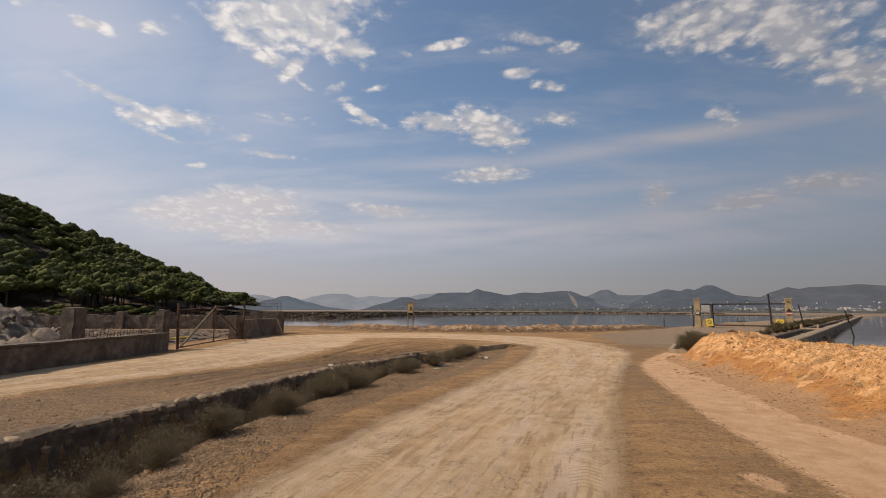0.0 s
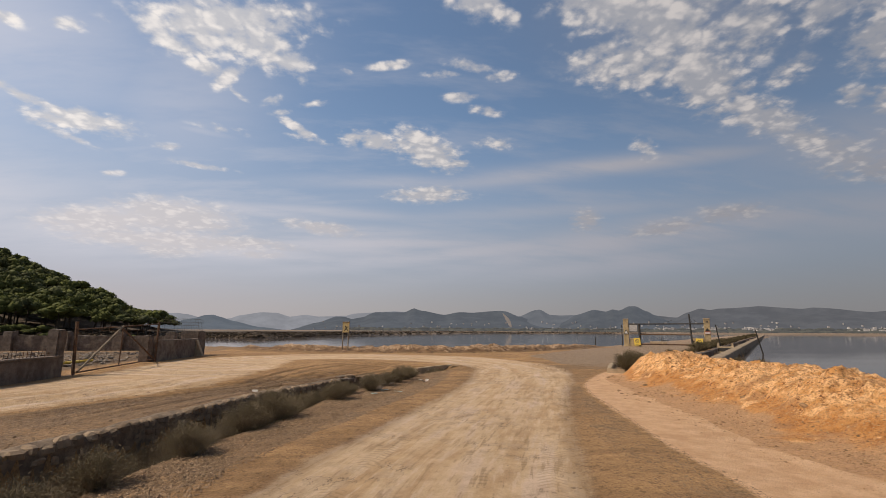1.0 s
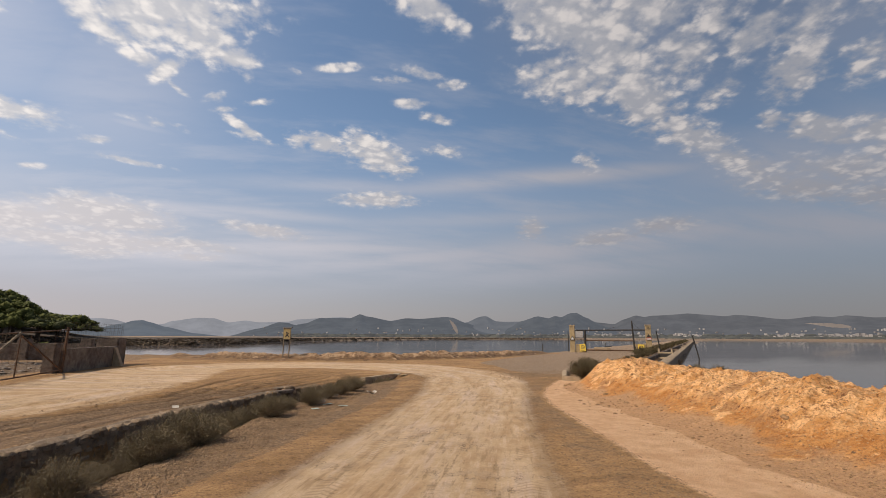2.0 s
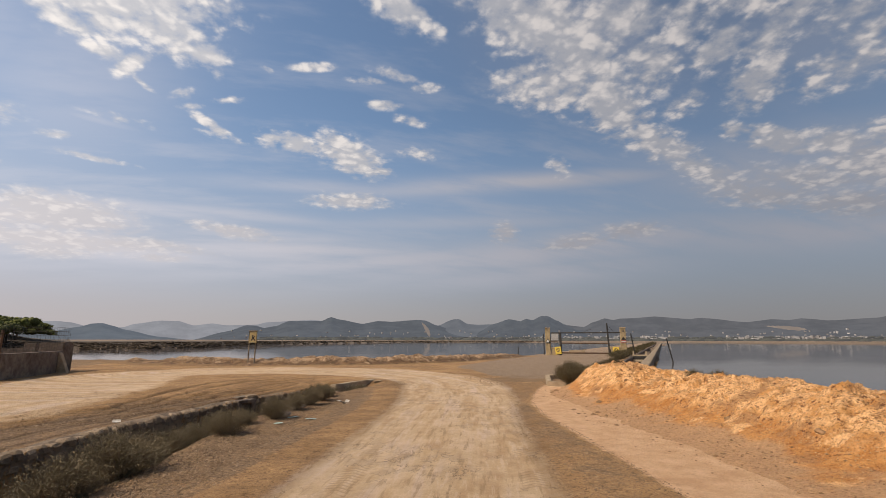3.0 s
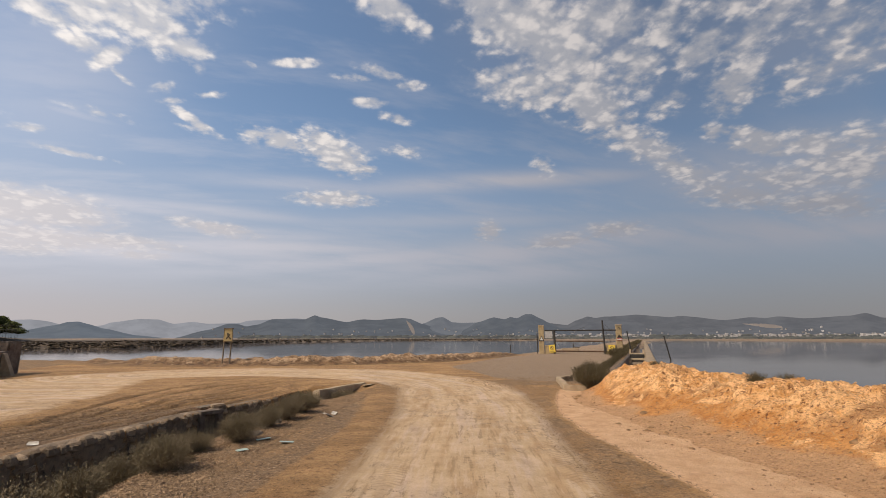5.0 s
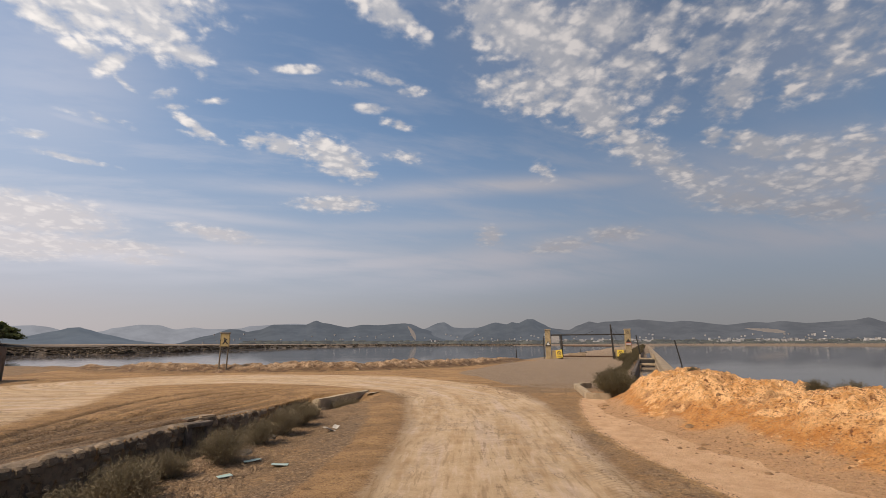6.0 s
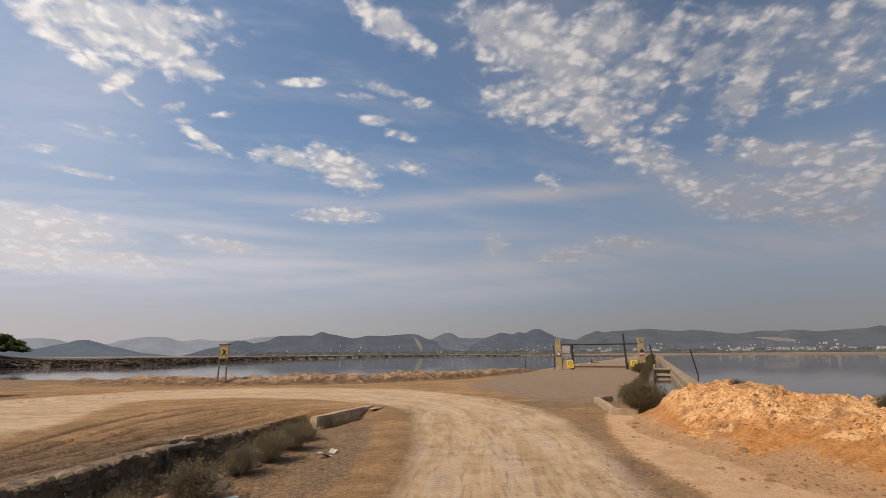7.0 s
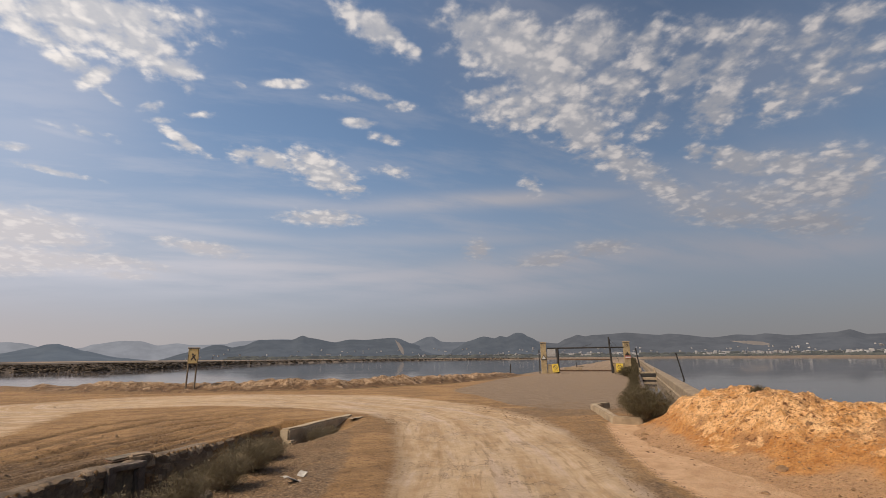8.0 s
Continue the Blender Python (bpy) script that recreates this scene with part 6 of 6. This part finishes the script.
def grille(y0, y1):
    t = thing("wall_grille", pose(FX, y0, fence_z(y0) + 0.62), "row of rusty rods standing on the low wall", "railing")
    n = int((y1 - y0) / 0.14)
    for k in range(n):
        bar_part("rod", (0, 0.14 * k, -0.04), (0.01 * (k % 3), 0.14 * k, 0.15 + 0.03 * (k % 4)), 0.008, RUST, t, sides=4)
    bar_part("rail", (0, 0, 0.10), (0, y1 - y0, 0.10), 0.008, RUST, t, sides=4)


grille(13.0, 17.2)


def yard_pillar(x, y, wx, wy, top, mat, label, seed):
    z = float(terrain(x, y)) - 0.1
    t = thing("yard_pillar", pose(x, y, z), label, "pillar", "pillars of the yard")
    part("shaft", rough_box((wx, wy, top - z), 0.03, 0.3, seed, 4, 0.04), mat, t)
    return t


yard_pillar(-11.2, 15.2, 0.44, 0.50, 1.36, BLOCKWORK, "square weathered masonry pillar behind the low wall", 3.0)
yard_pillar(-9.85, 17.55, 0.34, 0.38, 1.30, BLOCKWORK, "square masonry pillar carrying the mesh gate", 6.0)


def mesh_gate():
    """A rusty tube frame, braced from corner to corner, with thin wire."""
    y0, y1 = 17.9, 23.3
    z = fence_z(20)
    t = thing("yard_gate", pose(FX + 0.18, y0, z), "closed rusty tube-frame gate with diagonal braces", "gate")
    L = y1 - y0
    bar_part("hinge_post", (0, 0, -0.1), (0, -0.12, 1.62), 0.05, RUST, t)
    bar_part("latch_post", (0, L, -0.1), (0, L + 0.05, 1.72), 0.05, RUST, t)
    bar_part("top_rail", (0, 0, 1.38), (0, L, 1.62), 0.022, RUST, t)
    bar_part("bottom_rail", (0, 0.1, 0.03), (0, L, 0.14), 0.025, RUST, t)
    bar_part("middle_upright", (0, 2.6, 0.08), (0, 2.62, 1.50), 0.022, RUST, t)
    bar_part("brace", (0.03, 0.15, 0.06), (0.03, 2.55, 1.50), 0.042, WOOD, t, label="pale wooden brace")
    bar_part("brace", (0.0, 2.65, 1.40), (0.0, L - 0.1, 0.16), 0.028, RUST, t)
    for k in range(11):
        u = L * k / 11 + 0.25
        bar_part("wire", (0, u, 0.08), (0, u, 1.44), 0.0035, RUST, t, sides=3)
    for k in range(6):
        h = 0.22 + 0.22 * k
        bar_part("wire", (0, 0.05, h), (0, L, h + 0.06), 0.0035, RUST, t, sides=3)


mesh_gate()


def ruin():
    """The block wall at the corner, with its end pillar and a slanting buttress."""
    y0, y1 = 23.6, 28.35
    z = fence_z(26) - 0.15
    t = thing("corner_wall", pose(FX - 0.05, (y0 + y1) / 2, z), "dark blockwork wall at the corner of the yard", "wall")
    part("body", rough_box((0.32, y1 - y0, 1.05), 0.025, 0.4, 1.4, 6, 0.03), BLOCKWORK, t)
    bm = rough_box((0.95, 1.0, 1.42), 0.035, 0.4, 4.4, 4, 0.05)
    part("end_pier", bm, BLOCKWORK, t).location = (-0.35, (y1 - y0) / 2 + 0.45, 0)
    bm = bmesh.new()
    pts = ((0.16, 0.0), (0.62, 0.0), (0.22, 0.98), (0.16, 1.0))
    vs = [[bm.verts.new((x, dy, h)) for x, h in pts] for dy in (-0.14, 0.14)]
    bm.faces.new(vs[0])
    bm.faces.new(vs[1][::-1])
    for k in range(4):
        bm.faces.new((vs[0][k], vs[1][k], vs[1][(k + 1) % 4], vs[0][(k + 1) % 4]))
    bmesh.ops.recalc_face_normals(bm, faces=bm.faces)
    bmesh.ops.bevel(bm, geom=bm.edges[:], offset=0.015, segments=1, affect="EDGES")
    part("buttress", bm, CONCRETE, t, "pale slanting concrete buttress").location = (0.0, 1.95, 0)
    part("inner_pier", rough_box((0.4, 0.4, 1.25), 0.03, 0.3, 8.4, 3, 0.03), BLOCKWORK, t).location = (-0.2, -2.6, 0)


ruin()


def wire_panel(x0, y0, x1, y1, z0, z1, nu, nv):
    t = thing("wire_mesh_panel", pose(x0, y0, 0), "open welded wire mesh panel standing on the wall", "wire mesh", "mesh panels on the corner wall")
    ux, uy = x1 - x0, y1 - y0
    for k in range(nu + 1):
        a = k / nu
        bar_part("wire", (ux * a, uy * a, z0), (ux * a, uy * a, z1 + 0.04 * math.sin(k)), 0.004, BLACK_IRON, t, sides=3)
    for k in range(nv + 1):
        h = z0 + (z1 - z0) * k / nv
        bar_part("wire", (0, 0, h), (ux, uy, h), 0.004, BLACK_IRON, t, sides=3)


wire_panel(FX - 0.1, 23.9, FX - 0.1, 29.2, 0.85, 1.85, 24, 6)
wire_panel(FX - 0.15, 29.2, FX - 2.4, 29.5, 0.85, 1.85, 12, 6)


def back_wall():
    for k in range(8):
        x = -35.0 + 3.05 * k
        y = 33.2 + 0.25 * k
        z = float(terrain(x, y)) - 0.15
        p = thing("wall_pier", pose(x, y, z), "square masonry pier of the back wall", "pillar", "piers of the back wall")
        part("shaft", rough_box((0.55, 0.5, 1.35), 0.03, 0.3, k + 1.0, 3, 0.03), BLOCKWORK, p)
        if k < 7:
            w = thing("back_wall_panel", pose(x + 1.52, y + 0.16, z, 0, 0, 4.7), "weathered blockwork wall between piers", "wall", "panels of the back wall")
            part("body", rough_box((2.5, 0.24, 1.10), 0.03, 0.4, k + 5.0, 4, 0.03), BLOCKWORK, w)


back_wall()


def rubble_heap():
    rng = np.random.default_rng(3)
    bm = bmesh.new()
    bmesh.ops.create_grid(bm, x_segments=60, y_segments=60, size=3.6)
    for v in bm.verts:
        r = math.hypot(v.co.x, v.co.y) / 3.4
        h = max(0.0, 1 - r ** 1.3) * 1.75
        p = v.co * 0.9
        v.co.z = h + (0.40 * noise.noise(p) + 0.25 * noise.noise(p * 2.7) + 0.22 * noise.noise(p * 6) + 0.14 * noise.noise(p * 14)) * min(1, h * 2.5) - 0.15
    z = float(terrain(-15.0, 15.9))
    t = thing("rubble_heap", pose(-15.0, 15.9, z), "heap of pale grey rubble and sacking behind the wall", "rubble heap")
    ob = part("mass", bm, RUBBLE, t)
    for f in ob.data.polygons:
        f.use_smooth = True
    for k in range(60):
        a, d = rng.random() * 6.28, 0.6 + 3.0 * rng.random()
        bm = bmesh.new()
        s = 0.12 + 0.22 * rng.random()
        box(bm, (s, s * 0.8, s * 0.6), None, s * 0.15)
        rough_up(bm, s * 0.25, s, k)
        ob = part("lump", bm, RUBBLE, t)
        hgt = max(0.0, 1 - (d / 3.4) ** 1.3) * 1.75
        ob.location = (math.cos(a) * d, math.sin(a) * d, hgt - 0.05)
        ob.rotation_euler = (rng.random(), rng.random(), a)


rubble_heap()


def hose():
    z = float(terrain(-11.5, 20.5))
    t = thing("yellow_tube", pose(-12.2, 19.3, z), "yellow plastic tube lying on the yard floor", "tube")
    for k in range(6):
        bar_part("tube_length", (0.05 * math.sin(k), 0.75 * k, 0.06), (0.05 * math.sin(k + 1), 0.75 * (k + 1), 0.06), 0.05, YELLOW, t)


hose()

# ---- litter and loose stones ----
def flat_litter(name, label, x, y, w, h, turn, mat, curl, seed):
    z = float(terrain(x, y))
    t = thing(name, pose(x, y, z + 0.012, random.Random(seed).uniform(-6, 6), random.Random(seed + 1).uniform(-5, 5), turn), label, "litter", "litter on the verge")
    bm = bmesh.new()
    bmesh.ops.create_grid(bm, x_segments=8, y_segments=6, size=0.5, matrix=Matrix.Diagonal((w, h, 1, 1)))
    for v in bm.verts:
        v.co.z = curl * (noise.noise(v.co * 6 + Vector((seed, 0, 0))) + 0.4)
        v.co.x += 0.1 * w * noise.noise(v.co * 9 + Vector((0, seed, 0)))
    got = bmesh.ops.extrude_face_region(bm, geom=bm.faces[:])
    bmesh.ops.translate(bm, verts=[e for e in got["geom"] if isinstance(e, bmesh.types.BMVert)], vec=(0, 0, 0.006))
    bmesh.ops.recalc_face_normals(bm, faces=bm.faces)
    part("sheet", bm, mat, t)


flat_litter("crumpled_paper", "crumpled dirty white paper on the gravel", 1.21, 13.95, 0.22, 0.10, 20, PAPER, 0.06, 1)
flat_litter("crumpled_paper", "small torn scrap of white paper on the gravel", 1.34, 14.2, 0.10, 0.08, 60, PAPER, 0.05, 2)
flat_litter("board_scrap", "turquoise scrap of board on the gravel", 0.22, 12.37, 0.17, 0.11, 15, TILE, 0.008, 3)
flat_litter("board_scrap", "turquoise scrap of board on the gravel", 0.515, 12.08, 0.17, 0.11, -10, TILE, 0.008, 4)
flat_litter("board_scrap", "turquoise scrap of board on the gravel", 0.0, 11.75, 0.13, 0.07, 30, TILE, 0.01, 5)
flat_litter("paper_scrap", "white scrap of paper on the side road's edge", -3.05, 14.3, 0.14, 0.08, 10, PAPER, 0.04, 6)
flat_litter("pale_slab", "broken pale slab beside the kerb end", 2.85, 19.35, 0.42, 0.18, 40, CONCRETE, 0.02, 8)


def lump_mesh(name, rng, spots, mat, label, category):
    """Loose stones as one mesh: each an uneven eight- or twenty-sided lump."""
    verts, faces = [], []
    bm = bmesh.new()
    bmesh.ops.create_icosphere(bm, subdivisions=1, radius=1)
    bv = np.array([v.co[:] for v in bm.verts])
    bf = [[v.index for v in f.verts] for f in bm.faces]
    bm.free()
    oct_v = np.array(((1, 0, 0), (-1, 0, 0), (0, 1, 0), (0, -1, 0), (0, 0, 1), (0, 0, -1)), float)
    oct_f = [(0, 2, 4), (2, 1, 4), (1, 3, 4), (3, 0, 4), (2, 0, 5), (1, 2, 5), (3, 1, 5), (0, 3, 5)]
    for x, y, z, s in spots:
        v, f = (bv, bf) if s > 0.03 else (oct_v, oct_f)
        k = 1 + 0.30 * rng.normal(size=(len(v), 1))
        a = rng.random() * 6.28
        q = v * np.clip(k, 0.55, 1.5) * s * np.array((1.0 + 0.5 * rng.random(), 0.8, 0.62))
        q = np.stack([q[:, 0] * math.cos(a) - q[:, 1] * math.sin(a), q[:, 0] * math.sin(a) + q[:, 1] * math.cos(a), q[:, 2]], -1)
        o = len(verts)
        verts.extend(q + np.array((x, y, z + 0.22 * s)))
        faces.extend([o + i for i in t] for t in f)
    ob = new(name, mesh_of(name, verts, faces, mat, flat=True))
    return tagged(ob, label, category, kind="stuff")


def scatter_verge(n, seed):
    rng = np.random.default_rng(seed)
    y = 2.2 + 17 * rng.random(n) ** 1.15
    left = rng.random(n) < 0.85
    u = np.where(left, 0.9 + 2.6 * rng.random(n), 0)
    verge = np.interp(y, (-8, 4.3, 6.9, 9.1, 11.2, 12.6, 14.4, 16.5), (2.7, 3.1, 3.5, 4.0, 4.5, 4.95, 5.9, 7.3))
    x = np.where(left, wall_x(y) + u, verge - 0.9 * rng.random(n) ** 1.2 + 0.1)
    keep = track_distance(x, y, MAIN_TRACK) > 0.85
    x, y = x[keep], y[keep]
    s = np.where(x < 2.0, 0.006 + 0.015 * rng.random(len(x)) ** 2.6, 0.004 + 0.010 * rng.random(len(x)) ** 4)
    return rng, list(zip(x, y, terrain(x, y), s))


rng2, spots = scatter_verge(62000, 61)
lump_mesh("gravel", rng2, spots, PEBBLE, "loose brown gravel on the road verges", "gravel")


def scatter_wide(n, seed):
    rng = np.random.default_rng(seed)
    y = 4 + 17 * rng.random(n)
    x = wall_x(y) - 0.4 - 3.0 * rng.random(n) ** 1.3
    more = n // 3
    x[:more], y[:more] = 6.0 + 3.5 * rng.random(more), 16.5 + 4.0 * rng.random(more)
    return rng, list(zip(x, y, terrain(x, y), 0.006 + 0.022 * rng.random(n) ** 3.5))


rng2, spots = scatter_wide(5000, 62)
lump_mesh("small_stones", rng2, spots, PEBBLE, "small stones scattered over the bare earth", "stones")


def scatter_mound(n, seed):
    rng = np.random.default_rng(seed)
    y = 2.5 + 13.2 * rng.random(n)
    t = -0.9 + 3.3 * rng.random(n) ** 0.8
    x = toe_x(y) + t
    s = 0.005 + 0.016 * rng.random(n) ** 3 * (0.3 + 0.7 * smooth(0.2, 0.8, t))
    keep = (t > 0.25) | (rng.random(n) < 0.35)
    x, y, s = x[keep], y[keep], s[keep]
    return rng, list(zip(x, y, np.maximum(mound_height(x, y), terrain(x, y)), s))


rng2, spots = scatter_mound(26000, 63)
lump_mesh("clods", rng2, spots, CLOD, "crumbled orange clods lying on the spoil heap", "clods")


def scatter_foot(n, seed):
    rng = np.random.default_rng(seed)
    y = 2.5 + 13.0 * rng.random(n)
    t = 0.15 + 0.45 * rng.normal(size=n) + 0.25 * np.sin(y * 2.1)
    x = toe_x(y) + t
    keep = t < 0.5
    x, y = x[keep], y[keep]
    s = 0.004 + 0.020 * rng.random(len(x)) ** 4
    return rng, list(zip(x, y, np.maximum(mound_height(x, y), terrain(x, y)), s))


rng2, spots = scatter_foot(1900, 64)
lump_mesh("crumbs", rng2, spots, CRUMB, "brown crumbs of earth rolled to the foot of the heap", "clods")


def scatter_yard(n, seed):
    """Broken stone and brick strewn over the yard behind the low wall."""
    rng = np.random.default_rng(seed)
    y = 13.0 + 19.0 * rng.random(n)
    x = -10.9 - 13.0 * rng.random(n) ** 1.2 - 0.25 * np.maximum(0, y - 24)
    keep = fbm(x, y, 4.0, 3, 95) > -0.06
    x, y = x[keep], y[keep]
    return rng, list(zip(x, y, terrain(x, y), 0.02 + 0.11 * rng.random(len(x)) ** 4))


rng2, spots = scatter_yard(2600, 66)
lump_mesh("yard_rubble", rng2, spots, RUBBLE, "broken stones and bricks strewn over the yard", "rubble")


def boulder(x, y, s, mat, label, z=None, seed=1):
    z = float(max(terrain(x, y), mound_height(np.array(x), np.array(y)) if x > 3.5 else -9)) if z is None else z
    t = thing("stone_lump", pose(x, y, z - 0.25 * s, 0, 0, seed * 47), label, "stone", "loose lumps")
    bm = bmesh.new()
    bmesh.ops.create_icosphere(bm, subdivisions=3, radius=s)
    for v in bm.verts:
        k = 1 + 0.35 * noise.noise(v.co / s * 1.2 + Vector((seed, 0, 0))) + 0.12 * noise.noise(v.co / s * 4 + Vector((seed, 0, 0)))
        v.co = Vector((v.co.x * k * 1.25, v.co.y * k, v.co.z * k * 0.75))
    part("lump", bm, mat, t)


boulder(0.10, 12.85, 0.11, RUBBLE, "pale rounded stone among the scrub", seed=2)
boulder(0.35, 13.75, 0.10, RUBBLE, "pale rounded stone among the scrub", seed=3)
for k, (x, y, s) in enumerate(((5.55, 11.25, 0.060), (5.72, 11.35, 0.050), (5.30, 11.35, 0.045), (5.62, 10.95, 0.055), (6.05, 11.0, 0.07), (5.45, 11.75, 0.05), (6.35, 12.2, 0.08), (5.2, 10.1, 0.05), (6.9, 14.9, 0.07), (6.6, 14.6, 0.06), (5.0, 8.0, 0.04), (5.9, 7.4, 0.06), (6.2, 8.9, 0.05), (6.9, 10.9, 0.05), (7.2, 12.4, 0.05))):
    boulder(x, y, s * 0.8, CRUMB, "crumbly brown lump of earth at the foot of the heap", seed=k + 10)
